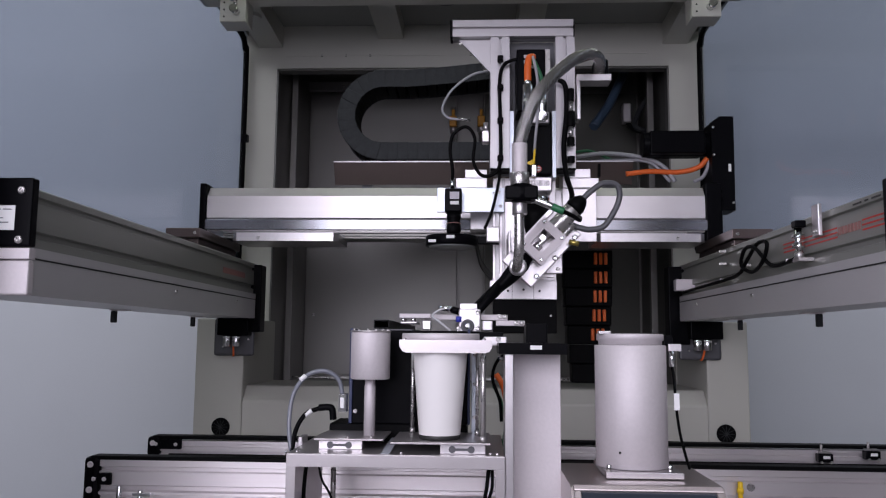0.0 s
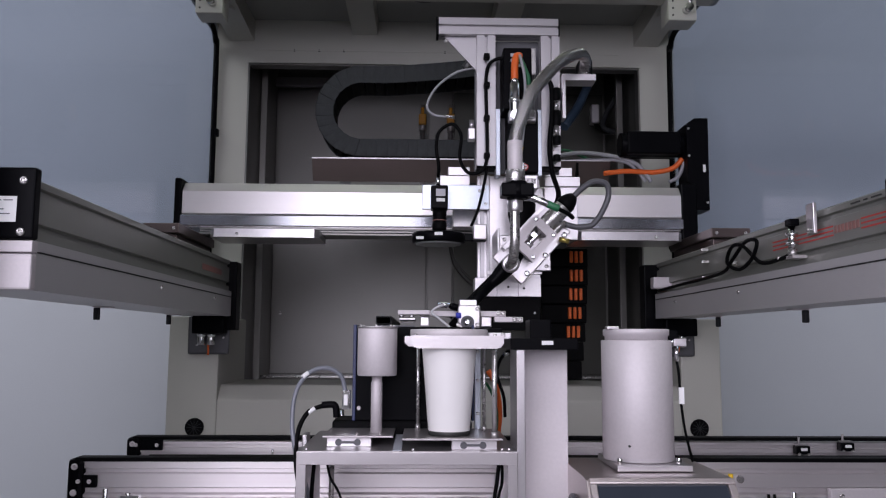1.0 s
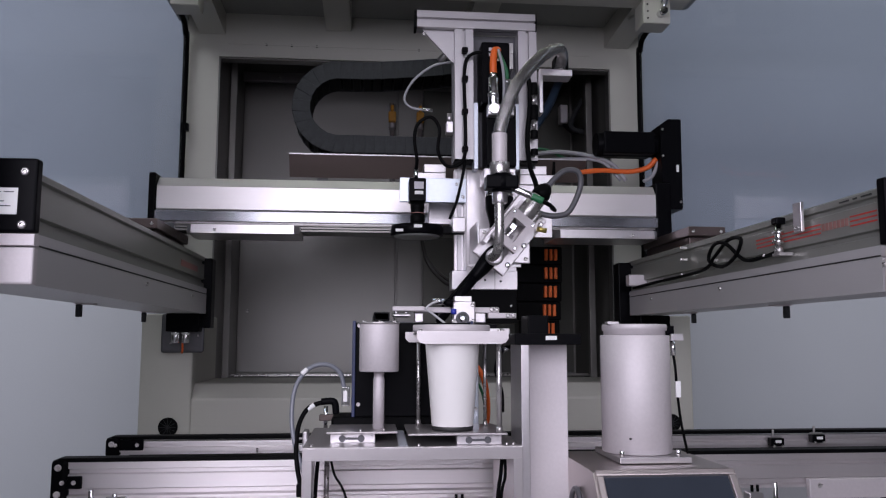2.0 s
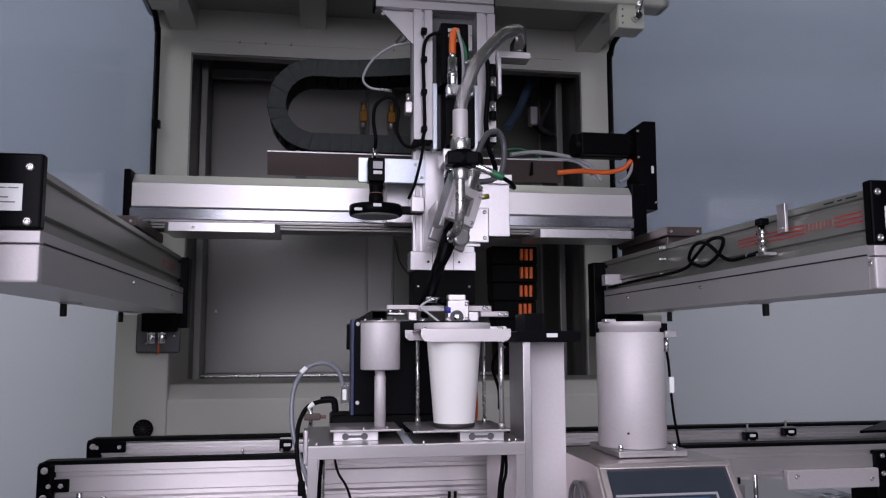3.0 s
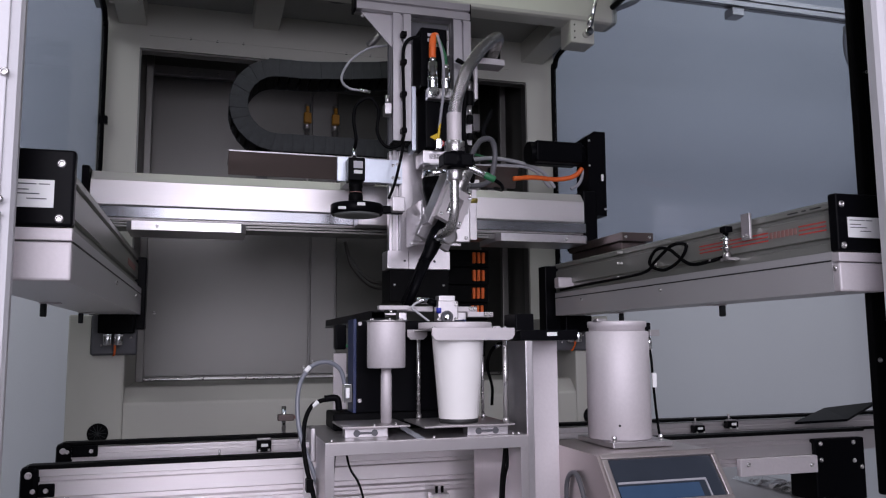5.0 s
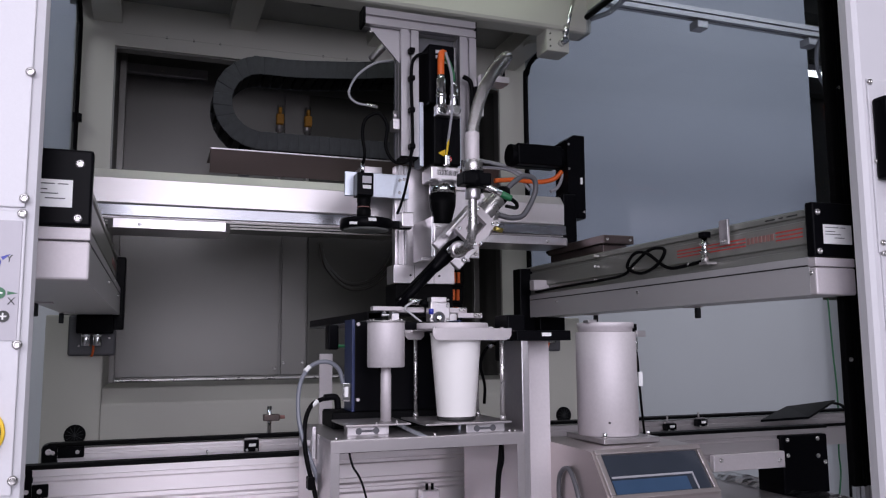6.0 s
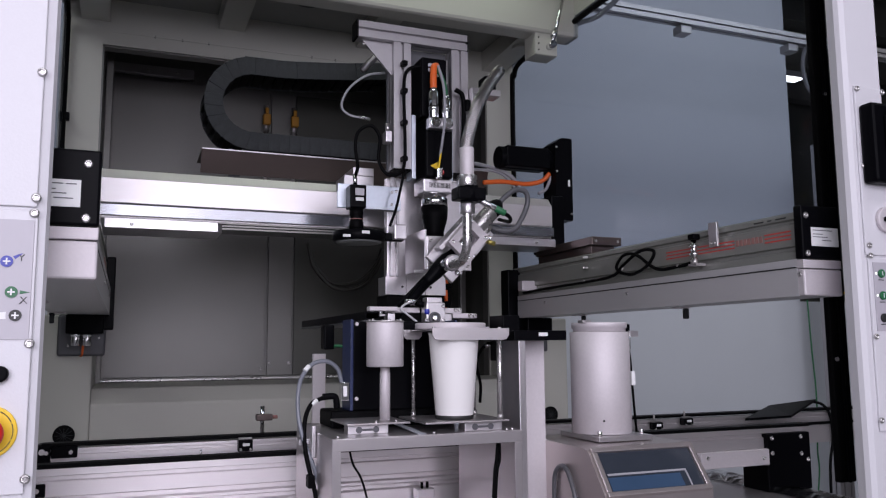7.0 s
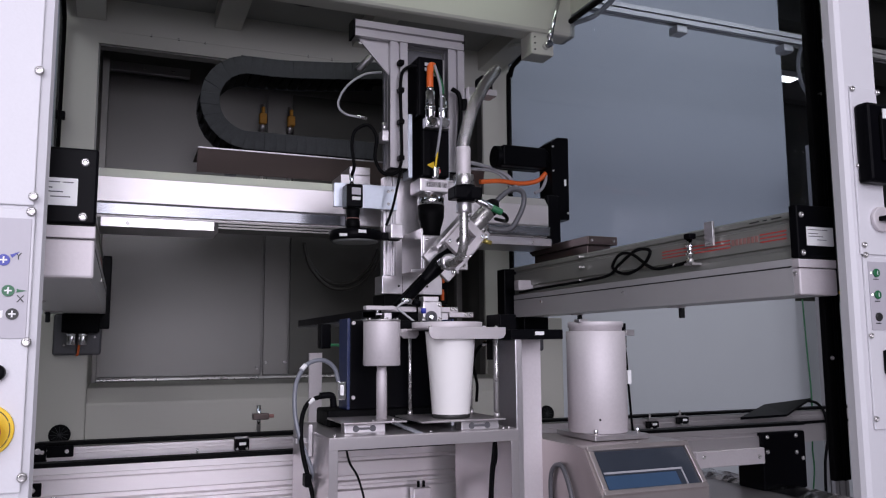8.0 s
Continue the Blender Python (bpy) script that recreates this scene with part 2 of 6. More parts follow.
def part(name, bm, material, parent=None, label="", world_space=True):
    """Links a bmesh, made in world places, as one mesh under a thing or part."""
    me = bpy.data.meshes.new(name)
    if parent is not None and world_space:
        bmesh.ops.translate(bm, vec=-base_of(parent), verts=bm.verts)
    bmesh.ops.recalc_face_normals(bm, faces=bm.faces)
    bm.to_mesh(me)
    bm.free()
    me.materials.append(material)
    ob = new(name, me)
    if parent is not None:
        ob.parent = parent
    if label:
        ob["label"] = label
    return ob


def structure(name, bm, material, label):
    return tagged(part(name, bm, material), label, name.split("_")[0], kind="structure")


def screws(parent, places, axis=(0, -1, 0), r=0.004, h=0.003, material=None):
    """Round screw heads with a hollow, at world places, as parts that share one mesh."""
    bm = bm_new()
    lathe(bm, [(r * 0.9, -0.001), (r, 0.0), (r, h * 0.5), (r * 0.8, h), (r * 0.45, h), (r * 0.4, h * 0.4)], seg=12)
    me = bpy.data.meshes.new("screw")
    bmesh.ops.recalc_face_normals(bm, faces=bm.faces)
    bm.to_mesh(me)
    bm.free()
    me.materials.append(material or STEELB)
    b = base_of(parent)
    q = Vector(axis).to_track_quat("Z", "Y").to_matrix().to_4x4()
    for p in places:
        ob = new("screw", me)
        ob.parent = parent
        ob.matrix_local = Matrix.Translation(Vector(p) - b) @ q
    return me


def profile_bar(bm, axis, lo, hi, u0, u1, v0, v1, n=1, groove=0.006, face="uv"):
    """An aluminium section with T-slots in its four sides; n slots on the longer sides."""
    du, dv = u1 - u0, v1 - v0
    def side(a, b, fixed, sign, along_u, count):
        pts = []
        L = b - a
        for i in range(count):
            c = a + L * (i + 0.5) / count
            s = 1 if L > 0 else -1
            g = groove * 0.6
            d = groove * 1.9
            seq = [(c - s * g, 0), (c - s * g, d), (c + s * g, d), (c + s * g, 0)]
            for w, dep in seq:
                q = fixed + sign * dep
                pts.append((w, q) if along_u else (q, w))
        return pts
    nu = n if du >= dv else 1
    nv = n if dv > du else 1
    out = [(u0, v0)] + side(u0, u1, v0, 1, True, nu) + [(u1, v0)] + side(v0, v1, u1, -1, False, nv)
    out += [(u1, v1)] + side(u1, u0, v1, -1, True, nu) + [(u0, v1)] + side(v1, v0, u0, 1, False, nv)
    return prism(bm, out, axis, lo, hi)

# ---- the machine's housing ----
bm = bm_new()
box(bm, -0.70, -0.588, 0.63, 0.67, 0.2, 2.24)
box(bm, 0.688, 0.80, 0.63, 0.67, 0.2, 2.24)
box(bm, -0.588, 0.688, 0.63, 0.67, 2.093, 2.24)
box(bm, -0.588, 0.688, 0.63, 0.67, 0.2, 1.075)
wall_back = structure("wall_back", bm, PAINT, "light grey painted sheet metal back wall with large opening")
bm = bm_new()
for x in (-0.44, -0.36, -0.28, 0.05, 0.13, 0.45):
    rod(bm, (x, 0.6285, 2.135), (x, 0.6305, 2.135), 0.004, 10)
part("hole", bm, INK, wall_back)
for x0, x1 in ((-0.56, -0.30), (-0.295, -0.03), (-0.02, 0.26), (0.27, 0.62)):
    part("fold", box(bm_new(), x0, x1, 0.6275, 0.6305, 2.1335, 2.137, 0.0008), PAINT, wall_back)
# folded sheet edge of the opening
bm = bm_new()
box(bm, -0.588, -0.583, 0.632, 0.672, 1.075, 2.09)
box(bm, 0.683, 0.688, 0.632, 0.672, 1.075, 2.09)
box(bm, -0.583, 0.683, 0.632, 0.672, 2.086, 2.09)
structure("trim_opening", bm, PANEL, "dull silver folded edge of the rear opening")
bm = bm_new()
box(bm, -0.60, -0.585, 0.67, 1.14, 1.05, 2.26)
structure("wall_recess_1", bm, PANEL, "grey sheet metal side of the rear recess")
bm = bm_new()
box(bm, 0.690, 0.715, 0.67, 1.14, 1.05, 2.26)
structure("wall_recess_2", bm, PANEL_SHADE, "grey sheet metal side of the rear recess")
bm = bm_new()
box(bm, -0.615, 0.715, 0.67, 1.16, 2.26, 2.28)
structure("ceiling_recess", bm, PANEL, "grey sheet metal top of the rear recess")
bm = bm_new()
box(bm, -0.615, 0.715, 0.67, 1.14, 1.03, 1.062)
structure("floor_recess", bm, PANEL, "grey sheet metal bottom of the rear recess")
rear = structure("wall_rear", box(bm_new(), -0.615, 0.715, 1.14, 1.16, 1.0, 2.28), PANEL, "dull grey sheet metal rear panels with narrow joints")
# right panel takes the darkened copy, shade put into its colour
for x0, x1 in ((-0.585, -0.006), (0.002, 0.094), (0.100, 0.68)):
    part("panel", box(bm_new(), x0, x1, 1.128, 1.14, 1.075, 2.16, 0.002), PANEL_SHADE if x0 > 0.05 else PANEL, rear)
part("frame_bar", box(bm_new(), -0.60, -0.29, 1.10, 1.125, 2.17, 2.205, 0.002), ALU, rear, "silver angle bar")
part("sill", box(bm_new(), -0.585, 0.69, 0.95, 0.965, 1.068, 1.0765, 0.002), STEELB, rear, "silver sill rail")
for x in (-0.580, 0.655):
    part("upright", box(bm_new(), x, x + 0.022, 0.81, 0.835, 1.062, 2.16, 0.002), PANEL, rear, "dull silver upright rail")
screws(rear, [(-0.45, 1.10, 2.187), (-0.35, 1.10, 2.187), (0.012, 1.128, 1.12), (0.084, 1.128, 1.12), (-0.02, 1.128, 1.10), (-0.55, 1.128, 1.3), (-0.55, 1.128, 1.7)], r=0.006)

# pillars below the side axes
for n, x0, x1, gx in (("wall_pillar_1", -0.70, -0.566, -0.622), ("wall_pillar_2", 0.69, 0.80, 0.735)):
    p = structure(n, box(bm_new(), x0, x1, 0.30, 0.63, 0.2, 1.262, 0.004), PAINT, "light grey painted corner pillar with black cable grommet")
    bm = bm_new()
    rod(bm, (gx, 0.294, 0.967), (gx, 0.302, 0.967), 0.025, 28, bevel=0.002)
    g = part("grommet", bm, RUBBER, p, "black rubber cable grommet")
    bm = bm_new()
    for k in range(6):
        a = k * math.pi / 6
        box(bm, -0.021, 0.021, -0.0006, 0.0006, -0.0006, 0.0006, 0, pose(gx, 0.2935, 0.967, 0, math.degrees(a)))
    part("brush", bm, CHAIN, g)
bm = bm_new()
prism(bm, [(0.629, 1.078), (0.345, 1.078), (0.337, 1.075), (0.305, 1.040), (0.303, 1.034), (0.303, 0.2), (0.629, 0.2)], "x", -0.5655, 0.6895)
structure("wall_ledge", bm, PAINT, "light grey painted ledge below the rear opening")

# roof with its stiffeners, header and hinge brackets
structure("ceiling", box(bm_new(), -0.72, 0.82, -0.93, 0.66, 2.36, 2.40), PAINT, "grey sheet metal machine roof")
bm = bm_new()
box(bm, -0.72, 0.82, 0.40, 0.63, 2.235, 2.36, 0.004)
structure("trim_roof", bm, ROOF, "dark grey sheet metal roof panel")
roof = structure("trim_header", box(bm_new(), -0.70, 0.80, 0.17, 0.25, 2.135, 2.36, 0.012), PAINT, "light grey cross member below the roof")
for x in (-0.215, 0.235):
    bm = bm_new()
    prism(bm, [(x - 0.048, 2.36), (x - 0.036, 2.19), (x + 0.044, 2.19), (x + 0.056, 2.36)], "y", 0.26, 0.628)
    part("stiffener", bm, PAINT, roof)
bm = bm_new()
rod(bm, (-0.02, 0.36, 2.20), (-0.02, 0.36, 2.24), 0.04, 28, bevel=0.004)
part("vent", bm, DARK, roof, "round dark roof vent")
for s, x0, x1 in ((-1, -0.632, -0.560), (1, 0.645, 0.722)):
    b = thing("hinge_bracket", ((x0 + x1) / 2, 0.16, 2.15), "light grey folded sheet bracket with chrome gas spring joint", "bracket", "hinge brackets")
    bm = bm_new()
    box(bm, x0, x1, 0.180, 0.186, 2.068, 2.17, 0.002)
    box(bm, x0, x1, 0.186, 0.25, 2.068, 2.074, 0.002)
    box(bm, x0 if s > 0 else x1 - 0.006, x0 + 0.006 if s > 0 else x1, 0.186, 0.25, 2.074, 2.17, 0.002)
    part("plate", bm, PAINT, b)
    xc = (x0 + x1) / 2
    bm = bm_new()
    rod(bm, (xc + 0.01, 0.15, 2.095), (xc + 0.01, 0.18, 2.095), 0.011, 18)
    rod(bm, (xc + 0.01, 0.165, 2.09), (xc + 0.035, 0.13, 2.24), 0.006, 14)
    rod(bm, (xc + 0.01, 0.155, 2.112), (xc + 0.015, 0.15, 2.14), 0.010, 16)
    part("gas_spring", bm, CHROME, b, "chrome gas spring with ball joint")
    screws(b, [(x0 + 0.012, 0.180, 2.082 + 0.02 * i) for i in range(4)], r=0.0025, material=INK)
    bm = bm_new()
    rod(bm, (s * 0.66 + 0.05, 0.40, 2.168), (s * 0.66 + 0.05, 0.40, 2.20), 0.03, 24)
    prism(bm, [(0.26, 2.185), (0.63, 2.165), (0.63, 2.24), (0.26, 2.24)], "x", s * 0.66 + 0.01, s * 0.66 + 0.09)
    structure("trim_gusset_%d" % (1 if s < 0 else 2), bm, PAINT, "light grey corner gusset below the roof")

# side windows with black seals
for i, x, s in ((1, -0.685, -1), (2, 0.78, 1)):
    w = structure("window_%d" % i, box(bm_new(), x - 0.003, x + 0.003, -0.80, 0.60, 1.34, 2.20), GLASS, "blue grey tinted side window pane in a black rubber seal")
    w.visible_shadow = False
    bm = bm_new()
    cable(bm, [(x, 0.605, 0.9), (x, 0.605, 1.5), (x, 0.605, 2.10), (x, 0.59, 2.145), (x, 0.53, 2.182), (x, 0.2, 2.186), (x, -0.8, 2.19)], 0.009, 8, 6)
    part("seal", bm, RUBBER, w, "black rubber window seal")
    for z in (1.85, 1.3):
        part("clip", box(bm_new(), x - 0.012 * s - 0.006, x - 0.012 * s + 0.006, 0.59, 0.61, z - 0.012, z + 0.012, 0.002), BLACK, w)
    structure("wall_side_%d" % i, box(bm_new(), x - 0.015 + 0.016 * s, x + 0.015 + 0.016 * s, -0.86, 0.63, 2.205, 2.38), PAINT, "light grey painted beam above the side window")

# front frame and its door seals
bm = bm_new()
prism(bm, [(-0.574, -0.913), (-0.577, -0.921), (-0.586, -0.925), (-1.15, -0.925), (-1.15, -0.86), (-0.74, -0.86), (-0.74, -0.81), (-0.69, -0.81), (-0.576, -0.895)], "z", 0.1, 2.4)
fl = structure("wall_front_1", bm, PAINT_W, "white grey painted front frame of the machine")
part("seal", box(bm_new(), -0.695, -0.680, -0.809, -0.79, 1.34, 2.2, 0.003), RUBBER, fl, "black window seal")
bm = bm_new()
prism(bm, [(0.637, -0.913), (0.640, -0.921), (0.649, -0.925), (0.722, -0.925), (0.722, -0.86), (0.80, -0.86), (0.80, -0.80), (0.748, -0.80), (0.640, -0.895)], "z", 0.1, 2.4)
fr = structure("wall_front_2", bm, PAINT_W, "white grey painted front frame of the machine")
seal = part("seal", box(bm_new(), 0.708, 0.748, -0.799, -0.785, 0.93, 2.25, 0.003), RUBBER, fr, "black window seal")
part("seal_lip", box(bm_new(), 0.726, 0.732, -0.803, -0.799, 0.93, 2.25, 0.0015), BLACK, seal)
screws(fr, [(0.7300, -0.8000, 1.6500), (0.718, -0.799, 1.15)], r=0.004)
structure("ceiling_front", box(bm_new(), -0.574, 0.637, -0.925, -0.86, 2.12, 2.4, 0.01), PAINT_W, "white grey painted front header of the machine")
structure("floor_machine", box(bm_new(), -0.72, 1.06, -0.86, 0.64, 0.80, 0.83), STEEL, "brushed steel base plate inside the machine")

# ---- the hall round it ----
structure("backdrop_1", box(bm_new(), -3.2, -0.70, 1.2, 1.23, 0.1, 3.2), BOARD, "plain blue white board beside the machine")
structure("backdrop_2", box(bm_new(), 0.80, 2.70, 1.2, 1.23, 0.1, 3.2), BOARD, "plain blue white board beside the machine")
structure("backdrop_3", box(bm_new(), 2.76, 4.6, 1.6, 1.63, 0.1, 1.42), BOARD, "pale low partition in the hall")
structure("floor", box(bm_new(), -9, 12, -8, 9, -0.1, 0), FLOOR, "grey coated hall floor")
# the unseen wall behind the camera is pale only to bounce light onto metals
for i, a in enumerate(((-9.2, -9, -8, 9), (12, 12.2, -8, 9), (-9, 12, -8.2, -8), (-9, 12, 9, 9.2))):
    structure("wall_hall_%d" % (i + 1), box(bm_new(), *a, 0, 6), BOUNCE_W if i == 2 else HALL, "unseen pale wall behind the camera, added to reflect light" if i == 2 else "grey hall wall far off")
structure("ceiling_hall", box(bm_new(), -9.2, 12.2, -8.2, 9.2, 6, 6.2), HALL, "grey hall ceiling")
bar = thing("guard_rail", (1.6, 0.46, 2.38), "horizontal aluminium guard profile with clamps", "rail")
part("rail", profile_bar(bm_new(), "x", 0.86, 3.6, 0.44, 0.48, 2.385, 2.425), ALU, bar)
for x in (1.42, 1.95):
    part("clamp", box(bm_new(), x, x + 0.05, 0.45, 0.50, 2.352, 2.384, 0.003), ALU, bar)
for x, y in ((2.62, 0.95), (3.05, 1.3)):
    post = thing("fence_post", (x, y, 0), "upright aluminium guard fence post", "post", "fence posts")
    part("profile", profile_bar(bm_new(), "z", 0, 2.15, x, x + 0.05, y, y + 0.05), ALU, post)
    part("foot", box(bm_new(), x - 0.03, x + 0.08, y - 0.03, y + 0.08, 0, 0.012, 0.002), STEEL, post)
column = thing("hall_column", (3.9, 2.6, 0), "light grey hall column", "column")
part("shaft", box(bm_new(), 3.8, 4.0, 2.5, 2.7, 0, 6, 0.01), PAINT, column)
tape = thing("warning_board", (3.8, 2.2, 1.55), "yellow and black striped warning board on posts", "sign")
part("board", box(bm_new(), 3.2, 4.8, 2.2, 2.22, 1.52, 1.62), YELLOW, tape)
for k in range(8):
    bm = bm_new()
    prism(bm, [(3.24 + k * 0.2, 1.52), (3.32 + k * 0.2, 1.52), (3.40 + k * 0.2, 1.62), (3.32 + k * 0.2, 1.62)], "y", 2.194, 2.20)
    part("stripe", bm, INK, tape)
for x in (3.25, 4.7):
    part("post", box(bm_new(), x, x + 0.05, 2.222, 2.27, 0, 1.6), ALU, tape)
bench = thing("cabinet", (3.6, 2.9, 0), "white grey steel cabinet in the hall", "cabinet")
part("body", box(bm_new(), 3.0, 4.3, 2.7, 3.3, 0.05, 1.45, 0.01), BOARD, bench)
part("plinth", box(bm_new(), 3.02, 4.28, 2.72, 3.28, 0.0, 0.05), DARK, bench)
for k, (x, y, z) in enumerate(((8.2, 6.6, 5.0), (5.2, 8.2, 5.1), (6.6, 4.5, 5.2))):
    l = thing("hall_luminaire", (x, y, z), "glowing long hall luminaire under the ceiling", "lamp", "hall luminaires")
    part("housing", box(bm_new(), x - 0.34, x + 0.34, y - 0.12, y + 0.12, z, z + 0.08, 0.01), PAINT_W, l)
    part("diffuser", box(bm_new(), x - 0.30, x + 0.30, y - 0.09, y + 0.09, z - 0.012, z), LAMP, l)
    part("suspension", box(bm_new(), x - 0.01, x + 0.01, y - 0.01, y + 0.01, z + 0.08, 6.0), STEEL, l)
for k in range(5):
    y = 3.2 + 1.3 * k
    t = thing("roof_beam", (4, y, 5.6), "grey steel roof beam of the hall", "beam", "roof beams")
    part("web", box(bm_new(), -9, 12, y, y + 0.05, 5.45, 6.0), HALL, t)
    part("flange", box(bm_new(), -9, 12, y - 0.08, y + 0.13, 5.42, 5.45), HALL, t)
ch = thing("clear_hose", (0.82, 0.1, 2.2), "clear plastic hose sagging outside the side window", "hose")
bm = bm_new()
cable(bm, [(0.80, 0.30, 2.215), (0.80, 0.236, 2.199), (0.80, 0.151, 2.181), (0.80, 0.072, 2.166), (0.80, 0.004, 2.170), (0.80, -0.049, 2.181), (0.80, -0.12, 2.21)], 0.008, 10)
part("hose", bm, CLEAR, ch)
ch = thing("clear_hose", (0.82, -0.7, 1.75), "clear plastic hose bowed beside the window seal", "hose")
bm = bm_new()
cable(bm, [(0.80, -0.735, 1.83), (0.80, -0.713, 1.801), (0.80, -0.693, 1.778), (0.80, -0.688, 1.743), (0.80, -0.698, 1.703), (0.80, -0.719, 1.6765), (0.80, -0.75, 1.655)], 0.004, 10)
part("hose", bm, CLEAR, ch)
gc = thing("green_cable", (1.6, 0.3, 0.0), "thin green earth cable hanging beside the machine", "cable")
bm = bm_new()
cable(bm, [(1.8060, 0.3000, 1.3360), (1.8130, 0.3000, 1.1520), (1.8210, 0.3000, 0.9910), (1.8110, 0.3000, 0.8120), (1.7970, 0.3000, 0.6380), (1.63, 0.3, 0.02)], 0.0028, 8)
part("cable", bm, GREEN_C, gc)

# ---- front panels with controls ----
pl = thing("front_panel", (-0.75, -0.93, 1.5), "white grey cover plate screwed to the front frame", "panel", "front panels")
part("plate", box(bm_new(), -0.95, -0.586, -0.929, -0.925, 1.333, 2.1, 0.0015), PAINT_W, pl)
screws(pl, [(-0.5880, -0.9300, 1.4860), (-0.5870, -0.9300, 1.3430)], r=0.0052)
pl = thing("control_panel", (-0.75, -0.93, 1.18), "white grey control plate with axis buttons and emergency stop", "panel")
part("plate", box(bm_new(), -0.95, -0.584, -0.929, -0.925, 1.026, 1.329, 0.0015), PAINT_W, pl)
screws(pl, [(-0.5880, -0.9300, 1.3260), (-0.5860, -0.9300, 1.1840), (-0.5830, -0.9300, 1.0420)], r=0.0052)
part("label_field", box(bm_new(), -0.90, -0.5870, -0.9305, -0.9292, 1.188, 1.318, 0.0004), LABEL_G, pl, "pale lilac printed label field")
for (px, pz), colour, nm in (((-0.6120, 1.2720), BLUEB, "blue"), ((-0.6060, 1.2390), GREEN_C, "green"), ((-0.6010, 1.2140), INK, "black")):
    bm = bm_new()
    rod(bm, (px, -0.9322, pz), (px, -0.9302, pz), 0.0062, 24)
    k = part("key", bm, colour, pl, nm + " round membrane key with a plus")
    bm = bm_new()
    box(bm, px - 0.0036, px + 0.0036, -0.9330, -0.9322, pz - 0.0008, pz + 0.0008)
    box(bm, px - 0.0008, px + 0.0008, -0.9334, -0.9326, pz - 0.0036, pz + 0.0036)
    part("plus", bm, WHITE, k)
    if nm != "black":
        up = 0.55 if nm == "blue" else 0.0
        ca, sa = math.cos(up), math.sin(up)
        bm = bm_new()
        prism(bm, [(px + 0.008 * ca - 0.002 * sa, pz + 0.008 * sa + 0.002 * ca), (px + 0.018 * ca, pz + 0.018 * sa), (px + 0.008 * ca + 0.002 * sa, pz + 0.008 * sa - 0.002 * ca)], "y", -0.9312, -0.9304)
        part("arrow", bm, colour, k)
    else:
        bm = bm_new()
        prism(bm, [(px - 0.009, pz + 0.004), (px - 0.020, pz + 0.002), (px - 0.020, pz - 0.004), (px - 0.009, pz - 0.004)], "y", -0.9312, -0.9304)
        part("symbol", bm, WHITE, k)


def writing(text, size, m, material, parent, name="lettering"):
    cu = bpy.data.curves.new(name, "FONT")
    cu.body, cu.size, cu.extrude = text, size, 0.0002
    cu.align_x, cu.align_y = "CENTER", "CENTER"
    tmp = bpy.data.objects.new("tmp", cu)
    scene.collection.objects.link(tmp)
    dg = bpy.context.evaluated_depsgraph_get()
    me = bpy.data.meshes.new_from_object(tmp.evaluated_get(dg))
    bpy.data.objects.remove(tmp)
    me.materials.clear()
    me.materials.append(material)
    ob = new(name, me)
    ob.parent = parent
    ob.matrix_local = Matrix.Translation(-base_of(parent)) @ m
    return ob


for ch, p in (("Y", (-0.5980, -0.9310, 1.2760)), ("X", (-0.5940, -0.9310, 1.2300))):
    writing(ch, 0.011, pose(*p, 90), INK, pl)
ec = (-0.6200, -0.9300, 1.0920)
bm = bm_new()
rod(bm, (ec[0], -0.933, ec[2]), (ec[0], -0.929, ec[2]), 0.0275, 40, bevel=0.001)
es = part("stop_collar", bm, YELLOW, pl, "yellow emergency stop collar")
bm = bm_new()
lathe(bm, [(0.010, 0.0), (0.010, 0.016), (0.017, 0.018), (0.018, 0.024), (0.016, 0.029), (0.010, 0.031)], Matrix.Translation((ec[0], -0.933, ec[2])) @ pose(0, 0, 0, 90), 32)
part("stop_button", bm, RED, es, "red mushroom emergency stop button")
bm = bm_new()
for k in range(26):
    a = math.radians(-60 + 120 * k / 25) if k < 26 else 0
    if k % 9 != 8:
        box(bm, -0.0012, 0.0012, -0.0003, 0.0003, -0.0004, 0.0004, 0, Matrix.Translation((ec[0] + 0.0235 * math.cos(a), -0.9334, ec[2] + 0.0235 * math.sin(a))) @ Euler((0, -a + 1.57, 0)).to_matrix().to_4x4())
part("print_marks", bm, INK, es)
bc = (-0.6120, -0.9300, 1.1520)
bm = bm_new()
rod(bm, (bc[0], -0.940, bc[2]), (bc[0], -0.929, bc[2]), 0.0085, 28, bevel=0.002)
part("black_knob", bm, BLACK, pl)

rp = thing("front_panel", (0.75, -0.93, 1.45), "white grey cover plate with pendant holder and key switch", "panel", "front panels")
part("plate", box(bm_new(), 0.656, 0.7195, -0.929, -0.925, 1.325, 1.618, 0.0015), PAINT_W, rp)
screws(rp, [(0.6600, -0.9300, 1.6120), (0.7200, -0.9300, 1.6120), (0.6630, -0.9300, 1.4770), (0.6630, -0.9300, 1.3410)], r=0.005)
bm = bm_new()
box(bm, 0.6600, 0.72, -0.957, -0.929, 1.445, 1.583, 0.006)
hold = part("pendant_holder", bm, BLACK, rp, "black plastic pendant holder")
part("cradle", box(bm_new(), 0.684, 0.73, -0.963, -0.957, 1.48, 1.56, 0.003), RUBBER, hold)
part("sticker", box(bm_new(), 0.686, 0.70, -0.9655, -0.9632, 1.553, 1.570, 0.0005), WHITE, hold)
bm = bm_new()
kp = (0.7040, -0.9300, 1.3860)
rod(bm, (kp[0], -0.937, kp[2]), (kp[0], -0.929, kp[2]), 0.022, 32, bevel=0.002)
